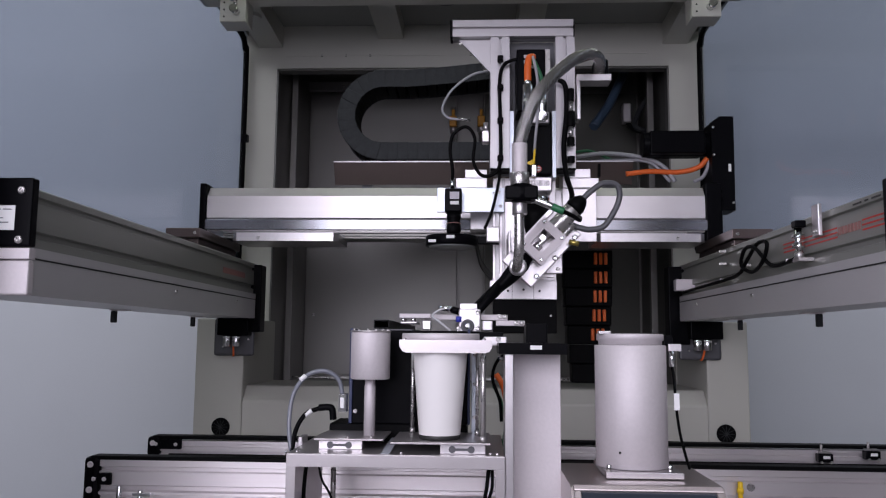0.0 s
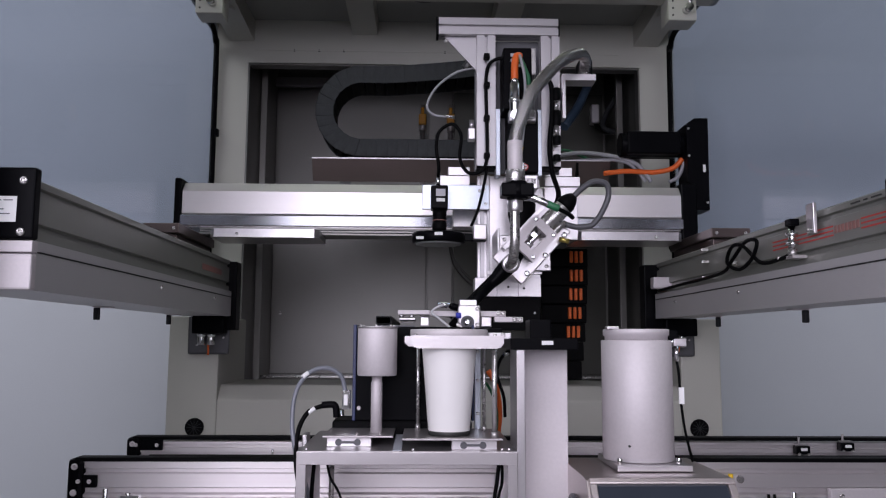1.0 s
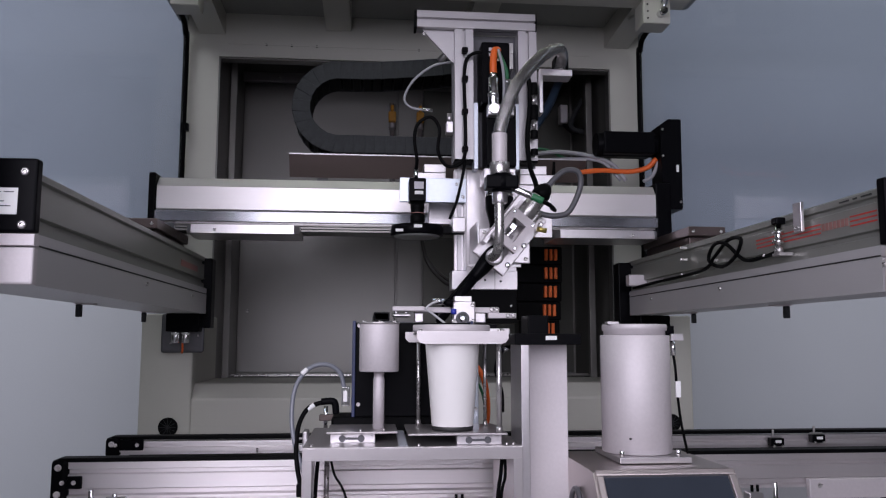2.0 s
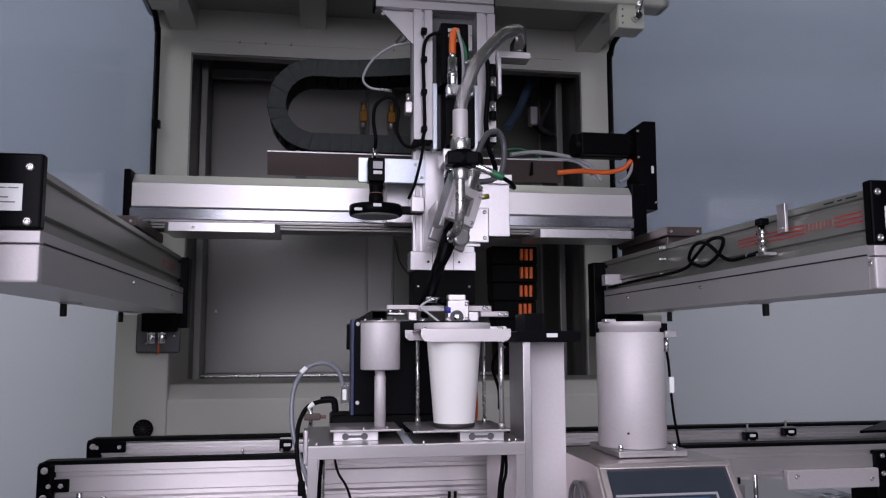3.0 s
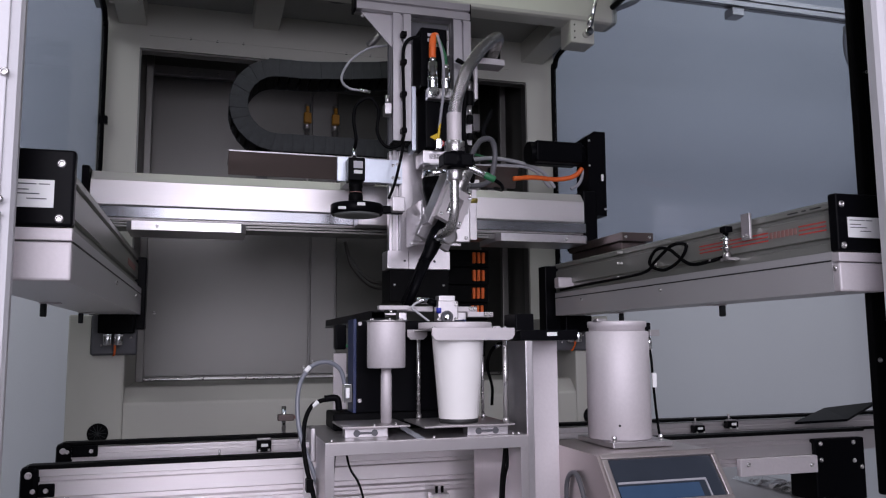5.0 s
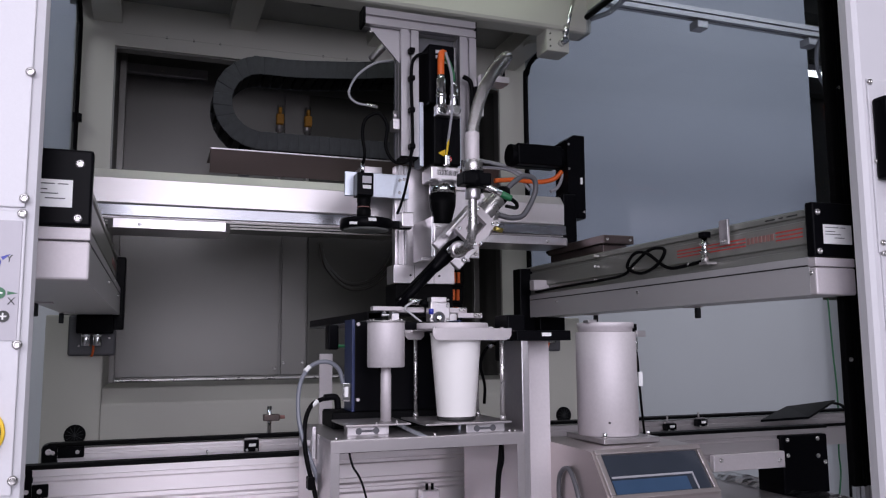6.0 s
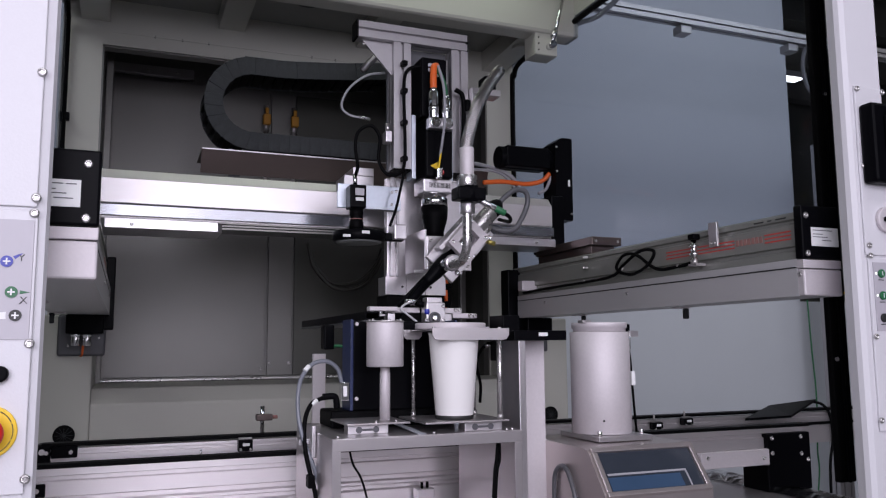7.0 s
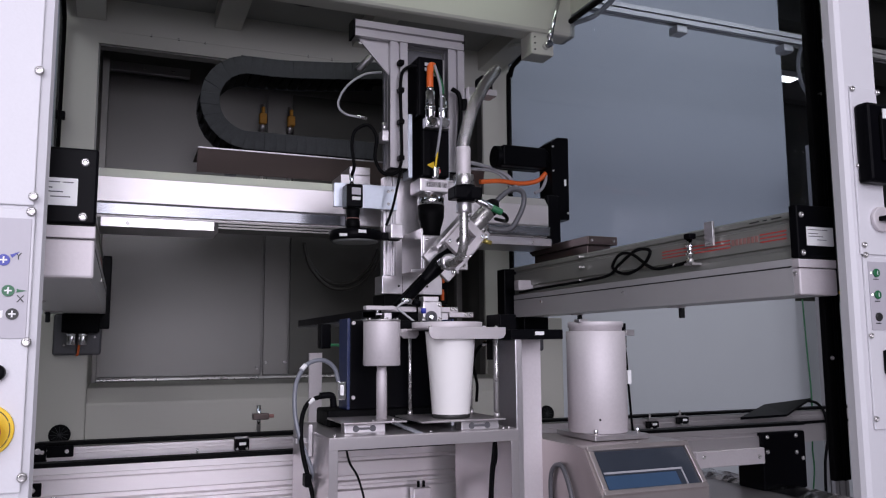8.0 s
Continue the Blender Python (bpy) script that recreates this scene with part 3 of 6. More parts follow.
ks = part("switch_ring", bm, SATIN, rp, "satin metal switch ring")
part("switch_grip", box(bm_new(), kp[0] - 0.012, kp[0] + 0.014, -0.955, -0.937, kp[2] - 0.004, kp[2] + 0.004, 0.002), BLACK, ks)
rp = thing("control_panel", (0.75, -0.93, 1.18), "white grey control plate with green and black push buttons", "panel")
part("plate", box(bm_new(), 0.66, 0.7195, -0.929, -0.925, 1.035, 1.321, 0.0015), PAINT_W, rp)
screws(rp, [(0.6640, -0.9300, 1.3240), (0.6640, -0.9300, 1.1890), (0.6620, -0.9300, 1.0530)], r=0.005)
part("label_field", box(bm_new(), 0.6680, 0.717, -0.9305, -0.9292, 1.198, 1.313, 0.0004), LABEL_G, rp, "pale lilac printed label field")
for n, p, c in (("green_button", (0.6840, -0.9300, 1.2940), GREEN_C), ("green_button", (0.6840, -0.9300, 1.2570), GREEN_C), ("black_button", (0.6830, -0.9300, 1.2200), INK)):
    bm = bm_new()
    rod(bm, (p[0], -0.934, p[2]), (p[0], -0.9305, p[2]), 0.0072, 24, bevel=0.001)
    b = part(n, bm, c, rp)
    if c is GREEN_C:
        part("symbol", box(bm_new(), p[0] - 0.0007, p[0] + 0.0007, -0.9348, -0.934, p[2] - 0.0035, p[2] + 0.0035), WHITE, b)
        bm = bm_new()
        rod(bm, (p[0] - 0.011, -0.9312, p[2]), (p[0] - 0.011, -0.9304, p[2]), 0.0015, 10)
        part("light", bm, SPOT, rp)
    part("caption", box(bm_new(), p[0] - 0.006, p[0] + 0.006, -0.9309, -0.9304, p[2] - 0.0115, p[2] - 0.0100), INK, rp)
bm = bm_new()
box(bm, 0.688, 0.72, -0.95, -0.929, 1.125, 1.165, 0.003)
part("lock", bm, BLACK, rp)

# ---- side axes ----
for s, x0, x1 in ((-1, -0.655, -0.53), (1, 0.615, 0.700)):
    xi = x1 if s < 0 else x0          # face towards the middle
    xo = x0 if s < 0 else x1
    d = -1 if s < 0 else 1            # from the inner face outwards
    ax = thing("side_axis", ((x0 + x1) / 2, -0.3, 1.262), "grey aluminium linear axis with black end cap" + (" and red stripes" if s > 0 else ""), "linear axis", "side axes")
    bm = bm_new()
    prism(bm, [(xi, 1.262), (xi, 1.3115), (xi + d * 0.002, 1.3125), (xi + d * 0.002, 1.3135), (xi, 1.3145), (xi, 1.328), (xo, 1.328), (xo, 1.262)], "y", -0.82, 0.27)
    lr = part("lower_rail", bm, ALU_L, ax)
    part("joint", box(bm_new(), min(xi, xi - d * 0.0006), max(xi, xi - d * 0.0006), -0.818, 0.268, 1.3118, 1.3140), INK, lr)
    j = xi + d * 0.011
    bm = bm_new()
    prism(bm, [(j, 1.330), (j, 1.343), (j + d * 0.007, 1.345), (j + d * 0.007, 1.352), (j, 1.354), (j, 1.393), (j + d * 0.006, 1.395), (j + d * 0.006, 1.401), (j, 1.403), (j, 1.412), (j + d * 0.01, 1.417), (xo, 1.417), (xo, 1.330)], "y", -0.82, 0.33)
    part("upper_rail", bm, ALU_Y, ax)
    cap = part("end_cap", box(bm_new(), x0 - 0.002, x1 + 0.004, -0.837, -0.819, 1.328, 1.423, 0.003), BLACK, ax, "black end cap")
    lx = -0.548 if s < 0 else 0.664
    lab = part("type_plate", box(bm_new(), lx - 0.055 if s < 0 else lx - 0.03, lx if s < 0 else lx + 0.034, -0.8382, -0.837, 1.350, 1.384, 0.0004), WHITE, ax, "white printed type plate")
    bm = bm_new()
    bx = lx - 0.05 if s < 0 else lx - 0.026
    for k, (u, v, w) in enumerate(((0, 0.028, 0.03), (0.033, 0.028, 0.012), (0, 0.021, 0.022), (0, 0.016, 0.034), (0.02, 0.010, 0.022))):
        box(bm, bx + u, bx + u + w, -0.8388, -0.8382, 1.350 + v, 1.350 + v + 0.0013)
    part("print_lines", bm, GREYD, lab)
    sx = -0.541 if s < 0 else 0.624
    screws(ax, [(sx, -0.837, 1.405), (sx, -0.837, 1.337)], r=0.0055)
    ep = part("end_plate", box(bm_new(), x0, x1 + 0.004, -0.835, -0.819, 1.262, 1.309, 0.003), SATIN, ax)
    part("end_strip", box(bm_new(), x0, x1 + 0.004, -0.835, -0.819, 1.311, 1.326, 0.001), SATIN, ax)
    screws(ax, [(xi, -0.826, 1.300), (xi, -0.30, 1.300), (xi, 0.10, 1.300)], axis=(-d, 0, 0), r=0.004)
    part("motor_mount", box(bm_new(), xi - d * (0.010 if s < 0 else 0.025), xi + d * 0.03, 0.285, 0.335, 1.225 if s < 0 else 1.20, 1.41, 0.003), BLACK, ax)
    for y in ((-0.323, 0.117) if s < 0 else (-0.422, 0.015)):
        bm = bm_new()
        box(bm, xo - d * 0.035, xo, y, y + 0.025, 1.2595, 1.262)
        clip = part("clip", bm, SATIN, ax)
        part("pad", box(bm_new(), xo - d * 0.012, xo - d * 0.002, y + 0.002, y + 0.014, 1.236, 1.2595, 0.002), CHAIN, clip, "black rubber pad")
    # carriage that carries the beam is a part of the beam; connector block at the rear end
    cb = thing("connector_block", (xi + d * 0.05, 0.29, 1.16), "black connector plate with two chrome round plugs", "connector", "connector blocks")
    cx = -0.592 if s < 0 else 0.672
    part("plate", box(bm_new(), cx - 0.055, cx + 0.055, 0.292, 0.30, 1.160, 1.262, 0.006), DARK, cb)
    part("motor", box(bm_new(), cx - 0.035, cx + 0.05, 0.25, 0.292, 1.215, 1.262, 0.003), BLACK, cb)
    for k in (-0.013, 0.013):
        bm = bm_new()
        rod(bm, (cx + k, 0.27, 1.185), (cx + k, 0.27, 1.215), 0.0105, 20, bevel=0.001)
        rod(bm, (cx + k, 0.27, 1.207), (cx + k, 0.27, 1.217), 0.0118, 20)
        part("plug", bm, CHROME, cb)
    screws(cb, [(cx - 0.03, 0.292, 1.185), (cx + 0.04, 0.292, 1.205)], r=0.003)
    bm = bm_new()
    cable(bm, [(cx + 0.005, 0.27, 1.187), (cx + 0.004, 0.278, 1.172), (cx + 0.002, 0.286, 1.162), (cx, 0.2905, 1.16)], 0.0028, 10)
    part("lead", bm, ORANGE, cb, "orange motor lead")
    if s > 0:
        for k in range(3):
            for y0, y1 in ((-0.80, -0.735), (-0.655, -0.44)):
                part("stripe", box(bm_new(), j - 0.0006, j + 0.0006, y0, y1, 1.366 + k * 0.007, 1.3684 + k * 0.007), STRIPE, ax, "red printed stripe")
        bm = bm_new()
        for k in range(7):
            box(bm, j - 0.0009, j + 0.0002, -0.73 + k * 0.0105, -0.7225 + k * 0.0105, 1.369, 1.381)
        part("stripe_print", bm, REDDULL, ax, "faded red printed marks")
        bm = bm_new()
        for y0, y1 in ((-0.79, -0.765), (-0.755, -0.745), (-0.735, -0.71)):
            box(bm, j - 0.0009, j + 0.0002, y0, y1, 1.406, 1.4085)
        part("print_marks", bm, INK, ax)
        t = thing("limit_switch", (0.60, -0.555, 1.34), "black limit switch with chrome barrel on the side axis", "sensor")
        part("head", box(bm_new(), 0.598, 0.616, -0.567, -0.548, 1.395, 1.407, 0.002), BLACK, t)
        bm = bm_new()
        rod(bm, (0.606, -0.557, 1.355), (0.606, -0.557, 1.395), 0.006, 16)
        rod(bm, (0.606, -0.557, 1.362), (0.606, -0.557, 1.368), 0.010, 6)
        rod(bm, (0.606, -0.557, 1.378), (0.606, -0.557, 1.384), 0.010, 6)
        part("barrel", bm, CHROME, t)
        bm = bm_new()
        rod(bm, (0.606, -0.557, 1.343), (0.606, -0.557, 1.356), 0.0075, 16)
        part("collar", bm, STEELB, t, "dull metal collar")
        part("foot", box(bm_new(), 0.60, 0.625, -0.57, -0.545, 1.34, 1.345), STEEL, t)
        t = thing("stop_tab", (0.62, -0.61, 1.37), "small upright aluminium stop tab with two screws", "bracket")
        part("tab", box(bm_new(), 0.613, 0.619, -0.62, -0.595, 1.375, 1.425, 0.001), PLATE, t)
        screws(t, [(0.613, -0.612, 1.382), (0.613, -0.602, 1.382)], axis=(-1, 0, 0), r=0.003)
        t = thing("sensor_cable", (0.61, -0.3, 1.36), "black sensor cable coiled and tied along the side axis", "cable")
        bm = bm_new()
        cable(bm, [(0.612, -0.55, 1.350), (0.610, -0.50, 1.345), (0.606, -0.43, 1.346), (0.602, -0.36, 1.385), (0.600, -0.31, 1.388), (0.602, -0.28, 1.36), (0.606, -0.33, 1.342), (0.602, -0.40, 1.356), (0.600, -0.43, 1.385), (0.604, -0.37, 1.392), (0.606, -0.30, 1.366), (0.604, -0.26, 1.345), (0.608, -0.15, 1.340), (0.61, 0.05, 1.338), (0.61, 0.22, 1.335)], 0.0038, 8)
        part("cable", bm, RUBBER, t)
        for y, z in ((-0.50, 1.347), (-0.28, 1.36), (-0.12, 1.343), (-0.12, 1.378), (-0.12, 1.405)):
            bm = bm_new()
            box(bm, 0.606, 0.622, y - 0.003, y + 0.003, z - 0.003, z + 0.003, 0.001)
            part("clip", bm, STEELB, t)
        t = thing("end_sensor", (0.60, 0.20, 1.33), "small silver sensor with an orange light", "sensor")
        part("body", box(bm_new(), 0.585, 0.635, 0.18, 0.21, 1.338, 1.368, 0.003), SATIN, t)
        bm = bm_new()
        rod(bm, (0.637, 0.18, 1.345), (0.637, 0.18, 1.378), 0.004, 10)
        part("light", bm, AMBER, t)
    else:
        part("stripe", box(bm_new(), j - 0.0004, j + 0.0008, 0.02, 0.20, 1.366, 1.380), REDDULL, ax, "faded red print")

# ---- the beam across, moved along the side axes ----
GY = 0.15
gantry = thing("gantry_beam", (0, GY, 1.45), "silver aluminium cross beam with black belt housing and motor", "linear axis")
bm = bm_new()
prism(bm, [(0.196, 1.523), (0.190, 1.527), (0.190, 1.586), (0.193, 1.589), (0.211, 1.611), (0.216, 1.612), (0.31, 1.612), (0.31, 1.492), (0.20, 1.492)], "x", -0.647, 0.667)
part("beam", bm, ALU_X, gantry)
part("rail_cover", box(bm_new(), -0.650, 0.671, 0.186, 0.200, 1.495, 1.522, 0.001), STRIP, gantry, "polished steel cover strip")
for z in (1.491, 1.484, 1.477):
    part("bellows_fold", box(bm_new(), -0.60, 0.62, 0.192, 0.28, z - 0.0045, z), PANEL, gantry)
for x0, x1, e in ((-0.557, -0.281, -1), (0.375, 0.649, 1)):
    bm = bm_new()
    prism(bm, [(x0, 0.27), (x0, 0.141), (x0 + 0.012, 0.126), (x1 - 0.012, 0.126), (x1, 0.141), (x1, 0.27)], "z", 1.457, 1.4785)
    part("bracket", bm, PLATE, gantry, "milled aluminium flange")
    screws(gantry, [(x0 + 0.07 if e < 0 else x1 - 0.07, 0.126, 1.466)], r=0.004)
part("end_cap", box(bm_new(), -0.667, -0.650, 0.185, 0.32, 1.490, 1.620, 0.003), BLACK, gantry)
part("end_plate", box(bm_new(), 0.671, 0.715, 0.20, 0.32, 1.455, 1.622, 0.004), BLACK, gantry)
bm = bm_new()
prism(bm, [(0.708, 1.551), (0.751, 1.551), (0.753, 1.804), (0.716, 1.804), (0.694, 1.788), (0.694, 1.628), (0.708, 1.622)], "y", 0.21, 0.285)
bh = part("belt_housing", bm, BLACK, gantry, "black belt housing")
part("sticker", box(bm_new(), 0.736, 0.743, 0.2088, 0.210, 1.655, 1.675), WHITE, bh)
screws(gantry, [(0.699, 0.21, 1.775), (0.699, 0.21, 1.70), (0.746, 0.21, 1.572)], r=0.0035)
bm = bm_new()
rod(bm, (0.520, 0.25, 1.737), (0.694, 0.25, 1.737), 0.033, 28, bevel=0.003)
box(bm, 0.535, 0.68, 0.214, 0.286, 1.706, 1.768, 0.004)
part("motor", bm, BLACK, gantry, "black servo motor")
for x0, x1 in ((-0.672, -0.588), (0.668, 0.762)):
    bm = bm_new()
    box(bm, x0, x1, -0.02, 0.30, 1.447, 1.470, 0.002)
    box(bm, x0 + 0.01, x1 - 0.01, 0.0, 0.30, 1.418, 1.447, 0.002)
    part("carriage", bm, TRAY, gantry, "brownish steel carriage plate on the side axis")
screws(gantry, [(-0.60, -0.02, 1.458), (0.68, -0.02, 1.458), (0.75, -0.02, 1.458)], r=0.004)
bm = bm_new()
prism(bm, [(0.300, 1.638), (0.272, 1.695), (0.43, 1.695), (0.43, 1.691), (0.277, 1.691), (0.304, 1.638)], "x", -0.324, 0.50)
tray = part("chain_tray", bm, TRAY, gantry, "thin brownish steel chain tray")
part("tray_edge", box(bm_new(), -0.324, 0.50, 0.270, 0.276, 1.695, 1.6985), ALU, tray)
for x in (-0.25, 0.1, 0.42):
    part("tray_foot", box(bm_new(), x, x + 0.03, 0.316, 0.322, 1.60, 1.65), DARK, gantry)
for pts, mm, r in (
    ([(0.4780, 0.2600, 1.6590), (0.5420, 0.2600, 1.6660), (0.6170, 0.2600, 1.6640), (0.6670, 0.2500, 1.6740), (0.6910, 0.2400, 1.6980)], ORANGE, 0.007),
    ([(0.3470, 0.2800, 1.7110), (0.4240, 0.2800, 1.7210), (0.5160, 0.2800, 1.7110), (0.5750, 0.2700, 1.6860), (0.6090, 0.2600, 1.6380)], GREY_C, 0.006),
    ([(0.3480, 0.2900, 1.6950), (0.4560, 0.2900, 1.7040), (0.5460, 0.2800, 1.6950), (0.5980, 0.2700, 1.6400)], GREY_C, 0.0045),
    ([(0.3420, 0.3000, 1.7290), (0.3880, 0.3000, 1.7320), (0.4500, 0.3000, 1.7050)], GREEN_C, 0.004),
    ([(0.6560, 0.2500, 1.6350), (0.6820, 0.2500, 1.6510), (0.6970, 0.2400, 1.6900)], GREY_C, 0.005)):
    bm = bm_new()
    cable(bm, pts, r, 10)
    part("cable", bm, mm, gantry)
part("cable_tie", box(bm_new(), 0.405, 0.411, 0.27, 0.292, 1.655, 1.69), RUBBER, gantry)

# carriage on the beam
car = thing("beam_carriage", (0.18, 0.10, 1.47), "milled aluminium carriage block riding on the cross beam", "carriage")
bm = bm_new()
box(bm, 0.058, 0.37, 0.125, 0.183, 1.487, 1.590, 0.002)
part("block", bm, PLATE, car)
for x0, x1, z1 in ((0.022, 0.10, 1.615), (0.045, 0.10, 1.637), (0.29, 0.380, 1.615), (0.29, 0.360, 1.638)):
    part("step_plate", box(bm_new(), x0, x1, 0.10, 0.19, 1.590 if z1 < 1.62 else 1.6155, z1, 0.001), PLATE, car)
part("cover", box(bm_new(), 0.29, 0.375, 0.11, 0.125, 1.455, 1.605, 0.001), PLATE, car)

# cable chain in its tray
chain = thing("cable_chain", (0, 0.36, 1.70), "dusty black plastic cable chain bent in a loop", "cable chain")
pts = []
R, cz, PITCH = 0.105, 1.847, 0.0285
for i in range(14):
    x = 0.17 - i * PITCH
    rise = 0.16 * max(0.0, x + 0.13) ** 1.4
    pts.append((x, cz + R + rise, math.atan(0.224 * max(0.0, x + 0.13) ** 0.4)))
for i in range(1, 12):
    a = math.pi * i / 12
    pts.append((-0.190 - R * math.sin(a), cz + R * math.cos(a), a))
for i in range(13):
    pts.append((-0.19 + i * PITCH, cz - R, math.pi))
bm = bm_new()
box(bm, -0.0165, 0.0165, -0.060, -0.054, -0.025, 0.025, 0.0016)
box(bm, -0.0165, 0.0165, 0.054, 0.060, -0.025, 0.025, 0.0016)
side_faces = len(bm.faces)
box(bm, -0.009, 0.009, -0.054, 0.054, 0.017, 0.024, 0.002)
box(bm, -0.011, 0.011, -0.054, 0.054, -0.024, -0.017, 0.002)
bm.faces.ensure_lookup_table()
for f in bm.faces[side_faces:]:
    f.material_index = 1
link_mesh = bpy.data.meshes.new("link")
bm.to_mesh(link_mesh)
bm.free()
link_mesh.materials.append(CHAIN)
link_mesh.materials.append(RUBBER)
random.seed(8)
for x, z, a in pts:
    ob = new("link", link_mesh)
    ob.parent = chain
    ob.matrix_local = Matrix.Translation((x, random.uniform(-0.0012, 0.0012), z - 1.70)) @ Euler((0, -a + random.uniform(-0.015, 0.015), 0)).to_matrix().to_4x4()
bm = bm_new()
cable(bm, [(0.20, 0.36, cz + R + 0.02), (0.0, 0.36, cz + R + 0.002), (-0.16, 0.36, cz + R - 0.004), (-0.255, 0.36, cz + 0.075), (-0.290, 0.36, cz), (-0.255, 0.36, cz - 0.075), (-0.16, 0.36, cz - R + 0.004), (0.15, 0.36, cz - R + 0.004)], 0.014, 10)
part("inner_hose", bm, RUBBER, chain)

# second chain, hanging, with orange bars
vc = thing("hanging_chain", (0.44, 0.44, 1.1), "black hanging cable chain with orange cross bars", "cable chain")
for k in range(7):
    z = 1.470 - k * 0.0545
    part("link", box(bm_new(), 0.325 + 0.0006 * k * k, 0.466 - 0.0006 * k * k, 0.43, 0.50, z - 0.0535, z, 0.003), RUBBER, vc)
    if k < 5:
        for b in range(3):
            x = 0.412 + b * 0.0145 - 0.0007 * k * k
            part("bar", box(bm_new(), x, x + 0.009, 0.420, 0.432, z - 0.042, z - 0.008, 0.002), ORANGEB, vc, "orange cross bar" if b == 0 else "")

# behind: valves, pipes and loose hoses in the recess
for x in (-0.022, 0.085):
    v = thing("pipe_valve", (x, 1.10, 1.1), "steel pipe with a yellow valve lever, coloured darker for shade", "valve", "pipe valves")
    bm = bm_new()
    rod(bm, (x, 1.105, 1.70), (x, 1.105, 2.10), 0.008, 14)
    part("pipe", bm, STEEL, v)
    bm = bm_new()
    box(bm, x - 0.014, x + 0.014, 1.075, 1.10, 2.02, 2.06, 0.004)
    box(bm, x - 0.006, x + 0.006, 1.075, 1.095, 2.06, 2.085, 0.003)
    part("lever", bm, VALVE, v, "yellow valve lever, coloured darker for shade")
    bm = bm_new()
    rod(bm, (x, 1.105, 2.0), (x, 1.105, 2.03), 0.014, 6)
    part("nut", bm, STEEL, v)
hs = thing("recess_hoses", (0.5, 0.95, 1.7), "grey and blue hoses looped in the rear recess", "hose")
for pts, mm, r in (
    ([(0.6160, 0.9500, 2.2100), (0.5750, 0.9000, 2.1200), (0.5260, 0.8500, 2.0220), (0.4690, 0.8000, 1.9380)], BLUEH, 0.016),
    ([(0.6980, 1.0000, 2.2170), (0.7060, 1.0000, 2.1300), (0.6590, 0.9800, 2.0390), (0.6420, 0.9500, 1.9780), (0.7120, 0.9500, 1.9570)], CHAIN, 0.009),
    ([(0.6120, 1.0000, 2.0670), (0.6220, 0.9800, 1.9970), (0.6640, 0.9600, 1.9640), (0.7300, 0.9800, 2.0070), (0.7440, 1.0000, 2.1520)], RUBBER, 0.008)):
    bm = bm_new()
    cable(bm, pts, r, 10)
    part("hose", bm, mm, hs)
part("valve_body", box(bm_new(), 0.60, 0.63, 0.96, 1.0, 2.0, 2.07, 0.004), PLATE, hs)
for k in (0, 0.018):
    bm = bm_new()
    cable(bm, [(0.0702, 0.75, 1.526), (0.0904, 0.75, 1.4595), (0.1592, 0.75, 1.3941), (0.2425, 0.75, 1.3999), (0.303, 0.75, 1.4526), (0.3335, 0.75, 1.5172)], 0.0065, 10)
    bmesh.ops.translate(bm, vec=(0.25 * k, 0.02 * k, -k), verts=bm.verts)
    part("hose", bm, HOSEB, hs, "dark brown flexible hose")

# ---- vertical axis with camera, light and dispensing tool ----
ZB = (0.20, -0.03, 1.30)
zunit = thing("z_axis_unit", ZB, "vertical aluminium axis with motor, camera and dispensing tool", "linear axis")
part("top_bar", profile_bar(bm_new(), "x", 0.016, 0.303, -0.05, -0.01, 1.928, 1.969), ALU, zunit)
part("bar_cap", box(bm_new(), 0.010, 0.016, -0.051, -0.009, 1.926, 1.970, 0.001), RUBBER, zunit)
part("bar_cap", box(bm_new(), 0.303, 0.306, -0.051, -0.009, 1.927, 1.970, 0.001), RUBBER, zunit)
for x in (0.107, 0.261):
    up = part("upright", profile_bar(bm_new(), "z", 1.609, 1.928, x, x + 0.045, -0.045, 0.0), ALU, zunit, "slotted aluminium upright")
    part("end_cap", box(bm_new(), x, x + 0.045, -0.045, 0.0, 1.604, 1.609, 0.001), RUBBER, up)
bm = bm_new()
prism(bm, [(0.030, 1.928), (0.107, 1.928), (0.107, 1.845)], "y", -0.030, -0.024)
part("gusset", bm, ALU, zunit, "triangular aluminium gusset")
bm = bm_new()
rod(bm, (0.092, 0.19, 1.93), (0.162, 0.19, 2.01), 0.010, 4)
part("brace", bm, ALU, zunit)
screws(zunit, [(0.034, -0.030, 1.918)], r=0.005)
part("back_plate", box(bm_new(), 0.105, 0.31, 0.0, 0.012, 1.60, 1.93, 0.001), DARK, zunit)
sp = part("slide_plate", box(bm_new(), 0.114, 0.266, 0.030, 0.055, 1.308, 1.60, 0.001), PLATE, zunit, "milled aluminium slide plate")
part("slide_rail", box(bm_new(), 0.120, 0.130, 0.018, 0.030, 1.35, 1.60, 0.001), ALU, zunit)
part("slide_rail", box(bm_new(), 0.136, 0.143, 0.020, 0.030, 1.35, 1.60, 0.001), ALU, zunit)
part("foot_block", box(bm_new(), 0.107, 0.266, 0.018, 0.08, 1.305, 1.350, 0.001), PLATE, zunit, "milled aluminium foot block")
for x in (0.160, 0.211):
    part("joint", box(bm_new(), x - 0.0005, x + 0.0005, 0.0174, 0.018, 1.305, 1.350), INK, zunit)
screws(zunit, [(0.150, 0.018, 1.325), (0.187, 0.018, 1.328), (0.225, 0.018, 1.325)], r=0.003, material=INK)
